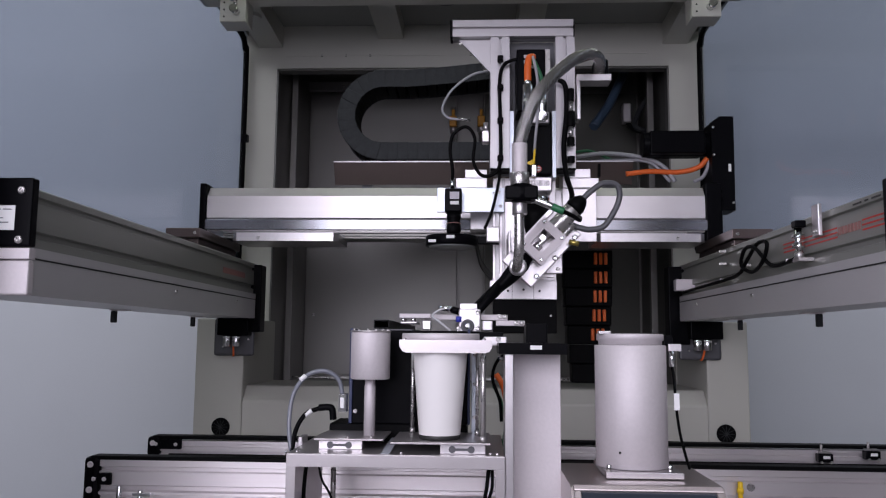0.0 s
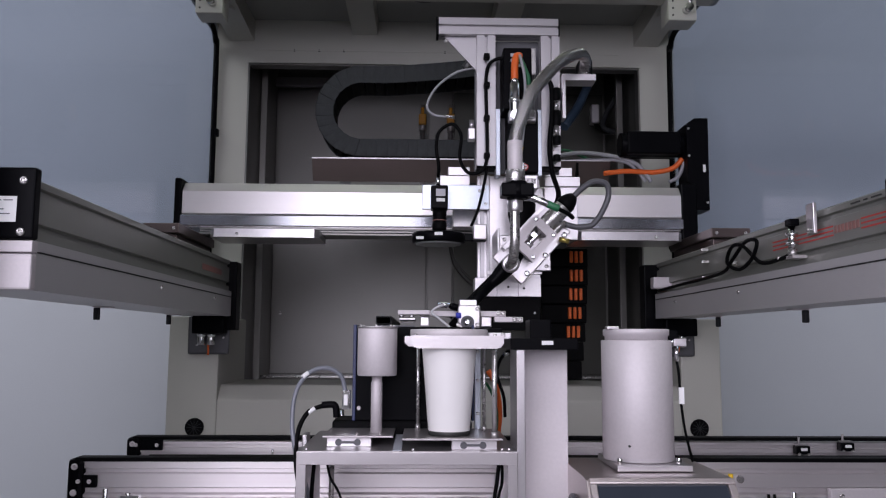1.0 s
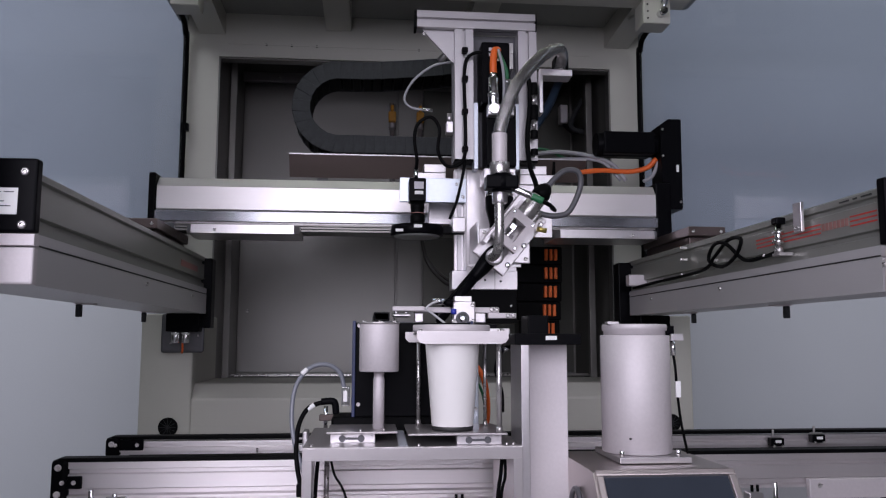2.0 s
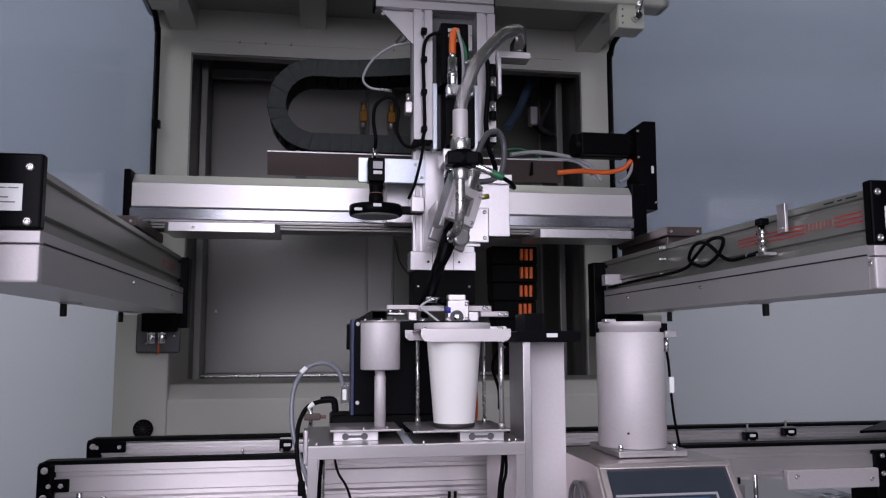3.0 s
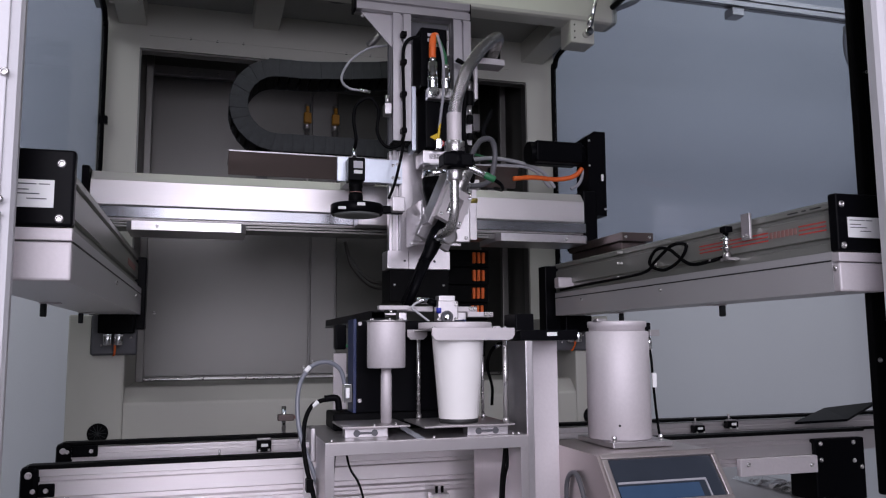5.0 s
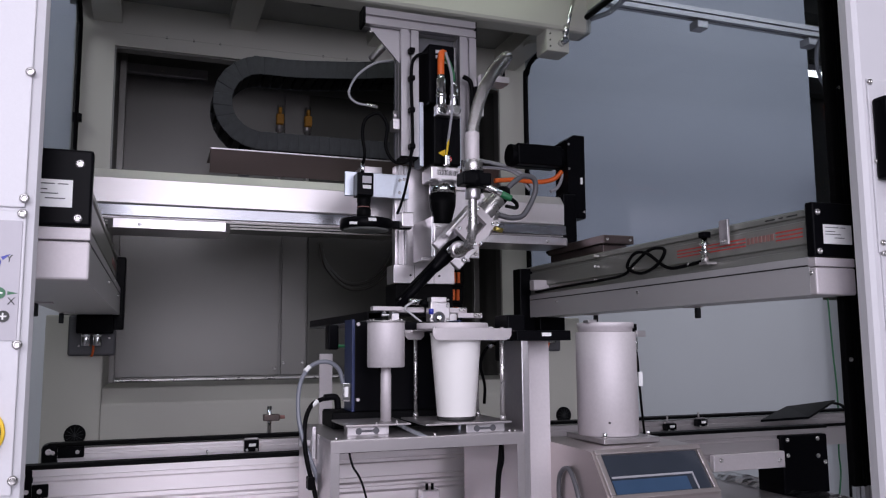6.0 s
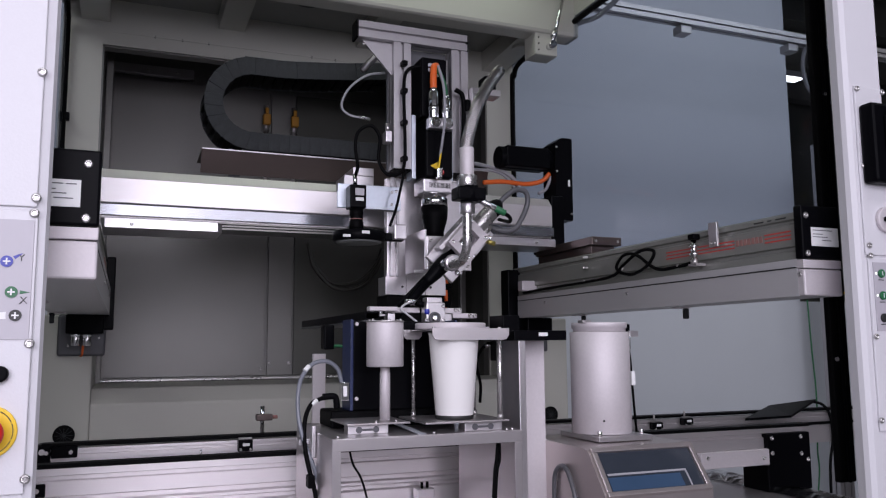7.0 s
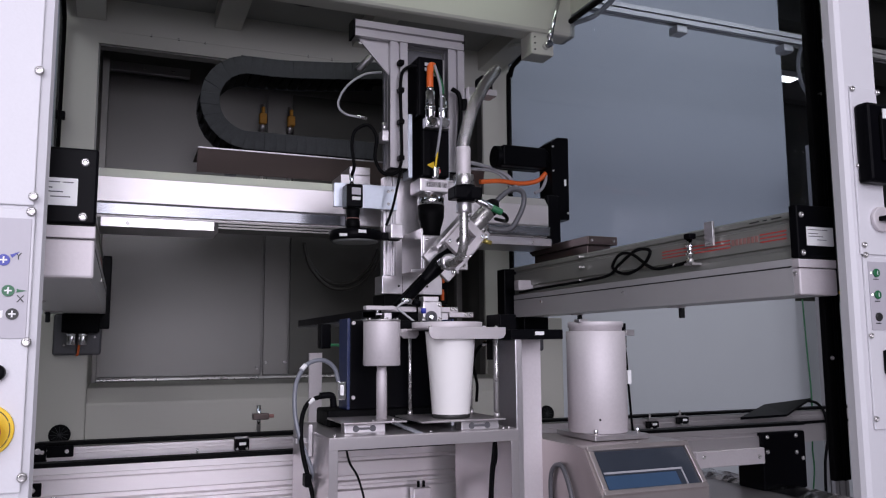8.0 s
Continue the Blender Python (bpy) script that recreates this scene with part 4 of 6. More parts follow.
part("under_block", box(bm_new(), 0.115, 0.266, 0.03, 0.12, 1.225, 1.305, 0.002), RUBBER, zunit, "black block below the foot")
screws(zunit, [(0.127, 0.03, 1.267), (0.252, 0.03, 1.267)], r=0.003)
part("angle_plate", box(bm_new(), 0.125, 0.245, -0.14, -0.132, 1.345, 1.352, 0.001), PLATE, zunit)
ap = part("mount_plate", box(bm_new(), 0.150, 0.262, -0.155, -0.147, 1.352, 1.43, 0.002), PLATE, zunit, "milled mounting plate")
part("mount_rib", box(bm_new(), 0.145, 0.150, -0.155, -0.02, 1.352, 1.445, 0.001), PLATE, zunit)
screws(zunit, [(0.16, -0.155, 1.362), (0.252, -0.155, 1.362), (0.16, -0.155, 1.42), (0.252, -0.155, 1.42), (0.205, -0.155, 1.36)], r=0.0045)
part("clamp", box(bm_new(), 0.098, 0.128, -0.08, -0.03, 1.43, 1.465, 0.002), PLATE, zunit)

# servo motor, gearbox and spindle on the vertical axis
AX, AY = 0.212, -0.045
bm = bm_new()
box(bm, AX - 0.045, AX + 0.022, AY - 0.035, AY + 0.045, 1.735, 1.885, 0.004)
box(bm, AX - 0.034, AX + 0.036, AY - 0.035, AY + 0.045, 1.585, 1.7345, 0.004)
for x in (0.1525, 0.2505):
    part("side_plate", box(bm_new(), x, x + 0.010, -0.05, -0.006, 1.585, 1.745, 0.001), PLATEB, zunit, "bluish anodised side plate")
part("head_block", box(bm_new(), AX + 0.024, AX + 0.036, -0.05, -0.01, 1.83, 1.895, 0.001), STEELB, zunit)
mo = part("motor", bm, BLACK, zunit, "black servo motor with warning stickers")
bm = bm_new()
box(bm, AX - 0.028, AX + 0.000, AY - 0.0362, AY - 0.035, 1.862, 1.870)
box(bm, AX - 0.028, AX - 0.004, AY - 0.0362, AY - 0.035, 1.849, 1.857)
part("sticker", bm, LABEL_G, mo)
part("sticker", box(bm_new(), AX - 0.012, AX + 0.003, AY - 0.0362, AY - 0.035, 1.838, 1.845), WHITE, mo)
bm = bm_new()
tx, tz = 0.2010, 1.6130
prism(bm, [(tx - 0.012, tz), (tx + 0.006, tz + 0.010), (tx + 0.006, tz - 0.010)], "y", AY - 0.0365, AY - 0.035)
part("warning_sign", bm, YELLOW, mo, "yellow triangular warning sticker")
bm = bm_new()
rod(bm, (tx + 0.015, AY - 0.0365, tz - 0.014), (tx + 0.015, AY - 0.035, tz - 0.014), 0.008, 24)
rs = part("ban_sign", bm, RED, mo, "red ring sticker")
bm = bm_new()
rod(bm, (tx + 0.015, AY - 0.0372, tz - 0.014), (tx + 0.015, AY - 0.0365, tz - 0.014), 0.0055, 20)
part("disc", bm, WHITE, rs)
part("bar_mark", box(bm_new(), tx + 0.0105, tx + 0.0195, AY - 0.0378, AY - 0.0372, tz - 0.0150, tz - 0.0130), RED, rs)
part("connector_base", box(bm_new(), AX - 0.035, AX + 0.028, AY - 0.06, AY - 0.035, 1.700, 1.727, 0.003), PLATE, zunit)
for dx, h in ((-0.02, 0.07), (0.012, 0.055)):
    bm = bm_new()
    rod(bm, (AX + dx, AY - 0.05, 1.722), (AX + dx, AY - 0.05, 1.722 + h), 0.0125, 18, bevel=0.001)
    rod(bm, (AX + dx, AY - 0.05, 1.745), (AX + dx, AY - 0.05, 1.757), 0.0138, 18)
    rod(bm, (AX + dx, AY - 0.05, 1.722 + h), (AX + dx, AY - 0.05, 1.732 + h), 0.009, 18)
    rod(bm, (AX + dx, AY - 0.066, 1.715), (AX + dx, AY - 0.052, 1.715), 0.0135, 24, bevel=0.002)
    part("plug", bm, CHROME, zunit, "chrome motor plug")
for pts, mm, r in (
    ([(AX - 0.02, AY - 0.05, 1.80), (AX - 0.02, AY - 0.05, 1.83), (AX - 0.016, AY - 0.045, 1.858), (AX - 0.006, AY - 0.036, 1.864)], ORANGE, 0.0085),
    ([(AX + 0.012, AY - 0.05, 1.785), (AX + 0.010, AY - 0.05, 1.81), (AX - 0.004, AY - 0.05, 1.845), (AX - 0.01, AY - 0.045, 1.86)], GREEN_C, 0.0055),
    ([(AX - 0.008, AY - 0.052, 1.86), (AX + 0.001, AY - 0.066, 1.80), (AX + 0.001, AY - 0.070, 1.72), (AX - 0.004, AY - 0.065, 1.665), (AX - 0.006, AY - 0.055, 1.63)], GREY_C, 0.0034),
    ([(AX - 0.004, AY - 0.0655, 1.665), (AX - 0.006, AY - 0.056, 1.628), (AX - 0.008, AY - 0.05, 1.60)], YELLOW, 0.0027)):
    bm = bm_new()
    cable(bm, pts, r, 10)
    part("lead", bm, mm, zunit)
bm = bm_new()
box(bm, AX - 0.014, AX + 0.0, AY - 0.06, AY - 0.045, 1.578, 1.605, 0.003)
part("lead_end", bm, CHROME, zunit)
bm = bm_new()
box(bm, AX - 0.040, AX + 0.036, AY - 0.032, AY + 0.04, 1.548, 1.582, 0.003)
gb = part("gearbox_flange", bm, PLATE, zunit, "aluminium gearbox flange with barcode")
bm = bm_new()
random.seed(4)
x = AX - 0.025
while x < AX + 0.030:
    w = random.choice((0.0006, 0.001, 0.0016))
    box(bm, x, x + w, AY - 0.0326, AY - 0.032, 1.560, 1.573)
    x += w + random.choice((0.0008, 0.0012))
part("barcode", bm, INK, gb)
bm = bm_new()
lathe(bm, [(0.030, 1.552), (0.030, 1.540), (0.033, 1.538), (0.033, 1.520), (0.028, 1.518)], pose(AX, AY, 0), 32)
part("coupling", bm, CHROME, zunit, "polished coupling")
bm = bm_new()
lathe(bm, [(0.033, 1.518), (0.032, 1.49), (0.023, 1.455), (0.023, 1.43)], pose(AX, AY, 0), 32)
part("spindle_cone", bm, RUBBER, zunit, "black spindle cone")

# camera on its plate
cp = part("camera_plate", box(bm_new(), -0.020, 0.140, 0.000, 0.010, 1.512, 1.571, 0.001), PLATEB, zunit, "bluish anodised camera plate")
screws(zunit, [(0.117, 0.0, 1.557), (0.117, 0.0, 1.526), (0.132, 0.0, 1.526), (0.128, 0.0, 1.560)], r=0.004)
vc = part("camera_body", box(bm_new(), 0.000, 0.040, -0.042, 0.000, 1.506, 1.562, 0.003), BLACK, zunit, "black industrial camera")
part("sticker", box(bm_new(), 0.012, 0.034, -0.0432, -0.042, 1.536, 1.553), LABEL_G, vc)
part("sticker", box(bm_new(), 0.013, 0.033, -0.0432, -0.042, 1.523, 1.531), WHITE, vc)
bm = bm_new()
lathe(bm, [(0.015, 0), (0.017, 0.003), (0.017, 0.018), (0.0155, 0.020), (0.0155, 0.034), (0.0165, 0.036), (0.0165, 0.048)], pose(0.021, -0.021, 1.457), 28)
part("lens", bm, RUBBER, vc, "black camera lens")
bm = bm_new()
rod(bm, (0.021, -0.021, 1.480), (0.021, -0.021, 1.4815), 0.0168, 24)
part("ring_mark", bm, REDDULL, vc)
bm = bm_new()
rod(bm, (0.017, -0.021, 1.562), (0.017, -0.021, 1.590), 0.0055, 12)
part("plug", bm, CHROME, vc)
bm = bm_new()
cable(bm, [(0.017, -0.021, 1.585), (0.0180, -0.0400, 1.6070), (0.0120, -0.0400, 1.6550), (0.0200, -0.0400, 1.6920), (0.0500, -0.0450, 1.7080), (0.0700, -0.0500, 1.6790), (0.0670, -0.0500, 1.6250), (0.0860, -0.0550, 1.5900), (0.1160, -0.0600, 1.5920), (0.1300, -0.0600, 1.6230), (0.1300, -0.0600, 1.7100), (0.1280, -0.0600, 1.8060), (0.1360, -0.0600, 1.8500), (0.1620, -0.0700, 1.8620), (0.1950, -0.0700, 1.8590)], 0.0042, 10)
part("camera_cable", bm, RUBBER, zunit, "black camera cable clipped to the upright")
bm = bm_new()
cable(bm, [(0.1310, -0.0550, 1.6040), (0.1230, -0.0500, 1.5580), (0.1100, -0.0500, 1.5040), (0.0940, -0.0550, 1.4640)], 0.0035, 10)
part("light_cable", bm, RUBBER, zunit)
for z in (1.87, 1.80, 1.72, 1.63):
    part("cable_clip", box(bm_new(), 0.123, 0.137, -0.066, -0.045, z - 0.006, z + 0.006, 0.002), RUBBER, zunit)
bm = bm_new()
lathe(bm, [(0.030, 1.4455), (0.059, 1.4455), (0.061, 1.443), (0.061, 1.424), (0.059, 1.422), (0.054, 1.422)], pose(0.018, -0.055, 0), 48)
rl = part("ring_light", bm, BLACK, zunit, "black ring light housing")
bm = bm_new()
lathe(bm, [(0.028, 1.423), (0.053, 1.423), (0.052, 1.4195), (0.028, 1.4195)], pose(0.018, -0.055, 0), 40)
part("diffuser", bm, FROST, rl, "pale frosted diffuser")
part("arm", box(bm_new(), 0.07, 0.128, -0.060, -0.040, 1.428, 1.446, 0.002), BLACK, zunit)
part("sticker", box(bm_new(), 0.008, 0.026, -0.1172, -0.1145, 1.434, 1.441), WHITE, rl)
part("sticker", box(bm_new(), -0.033, -0.016, -0.107, -0.102, 1.426, 1.432, 0, None), WHITE, rl)

# thin grey lead at the top and the hose bracket
bm = bm_new()
cable(bm, [(0.1080, 0.0300, 1.8720), (0.0610, 0.0300, 1.8600), (0.0130, 0.0200, 1.8190), (-0.0100, 0.0100, 1.7700), (0.0070, 0.0000, 1.7430), (0.0500, -0.0100, 1.7360)], 0.003, 8)
part("sensor_lead", bm, GREY_C, zunit)
bm = bm_new()
rod(bm, (0.0310, -0.0050, 1.7390), (0.0580, -0.0100, 1.7340), 0.004, 10)
part("lead_plug", bm, CHROME, zunit)
bm = bm_new()
box(bm, 0.087, 0.104, -0.045, -0.015, 1.672, 1.700, 0.002)
rod(bm, (0.096, -0.03, 1.700), (0.096, -0.03, 1.722), 0.006, 12)
part("side_sensor", bm, PLATE, zunit)
bm = bm_new()
box(bm, 0.308, 0.388, -0.066, -0.02, 1.812, 1.828, 0.001)
box(bm, 0.308, 0.316, -0.066, -0.03, 1.72, 1.812, 0.001)
part("hose_bracket", bm, PLATE, zunit, "aluminium hose bracket")
part("terminal", box(bm_new(), 0.352, 0.384, -0.05, -0.005, 1.828, 1.87, 0.003), BLACK, zunit)
bm = bm_new()
cable(bm, [(0.2600, -0.0700, 1.8150), (0.2800, -0.0700, 1.7990), (0.2830, -0.0700, 1.7340), (0.2760, -0.0700, 1.6530), (0.2800, -0.0800, 1.5850), (0.2900, -0.1000, 1.5350), (0.2800, -0.1200, 1.5020)], 0.006, 10)
part("cable", bm, RUBBER, zunit)
for z0, z1, r in ((1.76, 1.79, 0.009), (1.70, 1.735, 0.0105), (1.655, 1.675, 0.009), (1.615, 1.63, 0.009)):
    bm = bm_new()
    rod(bm, (0.292, -0.072, z0), (0.292, -0.072, z1), r, 14, bevel=0.001)
    part("inline_plug", bm, RUBBER, zunit)
for z0, z1 in ((1.735, 1.76), (1.675, 1.70)):
    bm = bm_new()
    rod(bm, (0.292, -0.072, z0), (0.292, -0.072, z1), 0.0055, 14)
    part("plug_sleeve", bm, STEELB, zunit)

# braided hose, valve block and feed pipe
HX, HY = 0.159, -0.37
HOSE = [(HX, HY, 1.545), (0.160, -0.366, 1.586), (0.171, -0.362, 1.628), (0.193, -0.350, 1.683), (0.214, -0.334, 1.714), (0.236, -0.312, 1.744), (0.260, -0.290, 1.771), (0.286, -0.258, 1.797), (0.327, -0.185, 1.832), (0.356, -0.10, 1.850), (0.362, -0.062, 1.846), (0.362, -0.045, 1.835)]
bh = part("braided_hose", cable(bm_new(), HOSE, 0.0120, 16, 10), CORE, zunit, "braided steel hose")
tagged(part("braid", braid(bm_new(), HOSE, 0.0122), BRAID, bh), "bright crossed steel wires of the hose", kind="stuff")
bm = bm_new()
rod(bm, (HX, HY, 1.525), (HX, HY, 1.585), 0.015, 24, bevel=0.001)
part("ferrule", bm, SATIN, zunit, "steel hose ferrule")
bm = bm_new()
rod(bm, (HX, HY, 1.503), (HX, HY, 1.527), 0.021, 6, bevel=0.001)
part("hose_nut", bm, STEELB, zunit)
bm = bm_new()
box(bm, HX - 0.028, HX + 0.034, HY - 0.02, HY + 0.02, 1.474, 1.500, 0.003)
rod(bm, (HX + 0.004, HY - 0.002, 1.470), (HX + 0.004, HY - 0.002, 1.504), 0.02, 8)
part("valve_block", bm, BLACK, zunit, "black valve block")
bm = bm_new()
rod(bm, (HX, HY, 1.447), (HX, HY, 1.468), 0.016, 6, bevel=0.001)
part("pipe_nut", bm, PLATE, zunit)
bm = bm_new()
cable(bm, [(HX - 0.001, HY, 1.452), (HX - 0.001, HY, 1.42), (HX - 0.001, HY, 1.39), (HX - 0.002, HY + 0.008, 1.367), (HX - 0.003, HY + 0.03, 1.352), (HX - 0.004, HY + 0.085, 1.350)], 0.0095, 18)
part("feed_pipe", bm, STEELB, zunit, "bent steel feed pipe")
bm = bm_new()
rod(bm, (HX + 0.03, HY, 1.476), (HX + 0.064, HY - 0.002, 1.461), 0.007, 14, bevel=0.001)
part("signal_plug", bm, CHROME, zunit)
bm = bm_new()
rod(bm, (HX + 0.062, HY - 0.002, 1.462), (HX + 0.084, HY - 0.004, 1.452), 0.0072, 14, bevel=0.001)
part("green_sleeve", bm, GREEN_C, zunit, "green plug sleeve")
bm = bm_new()
cable(bm, [(HX + 0.083, HY - 0.004, 1.452), (HX + 0.102, HY + 0.01, 1.446), (HX + 0.120, HY + 0.05, 1.444), (HX + 0.13, HY + 0.12, 1.46)], 0.0042, 8)
part("signal_cable", bm, RUBBER, zunit)

# dispensing tool, which tilts and turns on the axis; made about its ball joint
tool = new("dispensing_tool")
tool.empty_display_size = 0.02
tool.parent = zunit
TB = Vector((0.159, -0.225, 1.354))
tool.location = TB - Vector(ZB)


def tpart(name, bm, material, label=""):
    return part(name, bm, material, tool, label, world_space=False)


bm = bm_new()
rod(bm, (0, 0.03, 0.06), (0, 0.07, 0.06), 0.02, 24)
tpart("pivot", bm, BLACK)
bm = bm_new()
box(bm, -0.036, 0.048, 0.016, 0.030, -0.005, 0.150, 0.002)
tpart("carrier_plate", bm, PLATE, "milled carrier plate")
bm = bm_new()
box(bm, -0.036, -0.026, -0.016, 0.016, 0.02, 0.15, 0.001)
tpart("side_rib", bm, PLATE)
bm = bm_new()
for a in ((-0.031, -0.015, 0.038, 0.116), (0.015, 0.031, 0.038, 0.116), (-0.015, 0.015, 0.038, 0.056), (-0.015, 0.015, 0.098, 0.116)):
    box(bm, a[0], a[1], -0.034, -0.016, a[2], a[3])
tpart("window_plate", bm, SATIN, "satin front plate with a square window")
for x in (-0.024, 0.024):
    for z in (0.046, 0.108):
        bm = bm_new()
        lathe(bm, [(0.0036, 0), (0.0042, 0.001), (0.0042, 0.002), (0.0034, 0.0035), (0.002, 0.0035), (0.0018, 0.001)], Matrix.Translation((x, -0.034, z)) @ pose(0, 0, 0, 90), 12)
        tpart("screw", bm, CHROME)
bm = bm_new()
rod(bm, (0.0, -0.012, 0.05), (0.0, -0.012, 0.105), 0.006, 14)
rod(bm, (-0.009, -0.012, 0.064), (0.009, -0.012, 0.064), 0.007, 12)
box(bm, -0.011, 0.002, -0.02, 0.0, 0.078, 0.090, 0.001)
tpart("valve_stem", bm, CHROME)
for x, z in ((0.04, 0.02), (0.042, 0.075), (0.042, 0.135), (-0.01, 0.135)):
    bm = bm_new()
    lathe(bm, [(0.005, 0), (0.006, 0.002), (0.005, 0.005), (0.0025, 0.005), (0.002, 0.002)], Matrix.Translation((x, 0.016, z)) @ pose(0, 0, 0, 90), 12)
    tpart("bolt", bm, CHROME)
bm = bm_new()
rod(bm, (0.0, -0.01, 0.112), (0.0, -0.01, 0.172), 0.019, 28, bevel=0.002)
rod(bm, (0.022, 0.0, 0.118), (0.022, 0.0, 0.15), 0.008, 16, bevel=0.001)
tpart("cylinder", bm, STEELB, "polished steel pneumatic cylinder")
bm = bm_new()
lathe(bm, [(0.019, 0.170), (0.020, 0.182), (0.015, 0.196), (0.009, 0.204)], pose(0, -0.01, 0), 24)
tpart("gland", bm, RUBBER, "black cable gland")
bm = bm_new()
cable(bm, [(0, -0.01, 0.198), (0.002, -0.01, 0.228), (0.010, -0.008, 0.257), (0.034, -0.005, 0.272), (0.058, 0.0, 0.250), (0.071, 0.0, 0.195), (0.056, 0.0, 0.168), (0.036, 0.005, 0.155), (0.022, 0.008, 0.150)], 0.0062, 12)
tpart("loop_cable", bm, GREYD, "dark grey cable loop")
bm = bm_new()
rod(bm, (0.040, 0.0, 0.118), (0.058, 0.0, 0.128), 0.0055, 10)
tpart("air_fitting", bm, BRASS, "brass air fitting")
bm = bm_new()
lathe(bm, [(0.009, -0.058), (0.012, -0.045), (0.016, -0.022), (0.018, 0.0), (0.017, 0.018), (0.012, 0.032), (0.010, 0.045)], None, 28)
tpart("joint_housing", bm, BLACK, "black joint housing")
bm = bm_new()
lathe(bm, [(0.012, 0.0), (0.018, 0.0), (0.018, 0.008), (0.012, 0.008)], Matrix.Translation((0, -0.060, 0.0)) @ pose(0, 0, 0, 90), 28)
tpart("joint_ring", bm, PLATE, "bright joint ring")
bm = bm_new()
rod(bm, (0, -0.060, 0), (0, 0, 0), 0.0135, 20)
tpart("joint_neck", bm, CHROME)
bm = bm_new()
rod(bm, (0, 0, -0.17), (0, 0, -0.05), 0.0085, 20, 0.0105)
tpart("nozzle_tube", bm, BLACK, "black nozzle tube")
bm = bm_new()
rod(bm, (-0.014, 0.004, -0.16), (-0.010, 0.004, -0.02), 0.0035, 12)
tpart("air_line", bm, RUBBER)
bm = bm_new()
rod(bm, (0, 0, -0.195), (0, 0, -0.17), 0.003, 12, 0.0075)
tpart("nozzle_tip", bm, CHROME)

# ---- conveyors ----
for y, z, xe, nm in ((-0.375, 0.985, -0.66, 1), (-0.12, 0.993, -0.648, 2)):
    cv = thing("conveyor_rail", (0.2, y, 0.83), "aluminium conveyor rail with black belt and end cap", "conveyor", "conveyor rails")
    zt = z - 0.007
    bm = bm_new()
    if nm == 1:
        out = [(y, zt), (y, zt - 0.012), (y + 0.006, zt - 0.014), (y + 0.006, zt - 0.020), (y, zt - 0.022), (y, zt - 0.046), (y + 0.007, zt - 0.049), (y + 0.007, zt - 0.056), (y, zt - 0.059), (y, zt - 0.064), (y + 0.007, zt - 0.067), (y + 0.007, zt - 0.073), (y, zt - 0.076), (y, zt - 0.13), (y + 0.04, zt - 0.13), (y + 0.04, zt)]
    else:
        out = [(y, zt - 0.004), (y, zt - 0.010), (y + 0.006, zt - 0.011), (y + 0.006, zt - 0.016), (y, zt - 0.017), (y, zt - 0.026), (y + 0.006, zt - 0.027), (y + 0.006, zt - 0.032), (y, zt - 0.033), (y, zt - 0.09), (y + 0.04, zt - 0.09), (y + 0.04, zt - 0.004)]
    prism(bm, out, "x", xe + 0.026, 0.46 if nm == 1 else 1.7)
    if nm == 1:
        prism(bm, out[:10] + [(y + 0.04, zt - 0.064), (y + 0.04, zt)], "x", 0.46, 1.06)
    part("profile", bm, ALU_X, cv)
    part("belt", box(bm_new(), xe + 0.012, 1.08 if nm == 1 else 1.7, y - 0.003, y + 0.028, z - 0.0075, z, 0.002), RUBBER, cv, "black flat belt")
    if nm == 2:
        part("lower_belt", box(bm_new(), xe + 0.05, 1.7, y - 0.006, y + 0.0, z - 0.046, z - 0.038, 0.001), RUBBER, cv)
    hh = 0.125 if nm == 1 else 0.045
    cap = part("end_cap", box(bm_new(), xe, xe + 0.03, y - 0.006, y + 0.045, z - hh, z - 0.002, 0.008), BLACK, cv, "black end cap")
    plate_z = z - 0.042 if nm == 1 else z - 0.018
    part("joint_plate", box(bm_new(), xe + 0.03, xe + (0.055 if nm == 1 else 0.078), y - 0.007, y, plate_z - 0.011, plate_z + 0.011, 0.002), BLACK, cv)
    screws(cv, [(xe + 0.014, y - 0.006, z - 0.016)] + ([(xe + 0.014, y - 0.006, z - 0.062)] if nm == 1 else []), r=0.006, material=SATIN)
    screws(cv, [(xe + 0.022, y - 0.007, plate_z), (xe + (0.042 if nm == 1 else 0.066), y - 0.007, plate_z)], r=0.004, material=SATIN)
for x in (1.15, 1.62):
    lg = thing("floor_stand", (x, -0.1, 0), "slim aluminium stand on the hall floor below the conveyor", "stand", "floor stands")
    part("column", profile_bar(bm_new(), "z", 0, 0.896, x, x + 0.04, -0.12, -0.08), ALU, lg)
    part("foot", box(bm_new(), x - 0.02, x + 0.06, -0.14, -0.06, 0, 0.01, 0.002), RUBBER, lg)
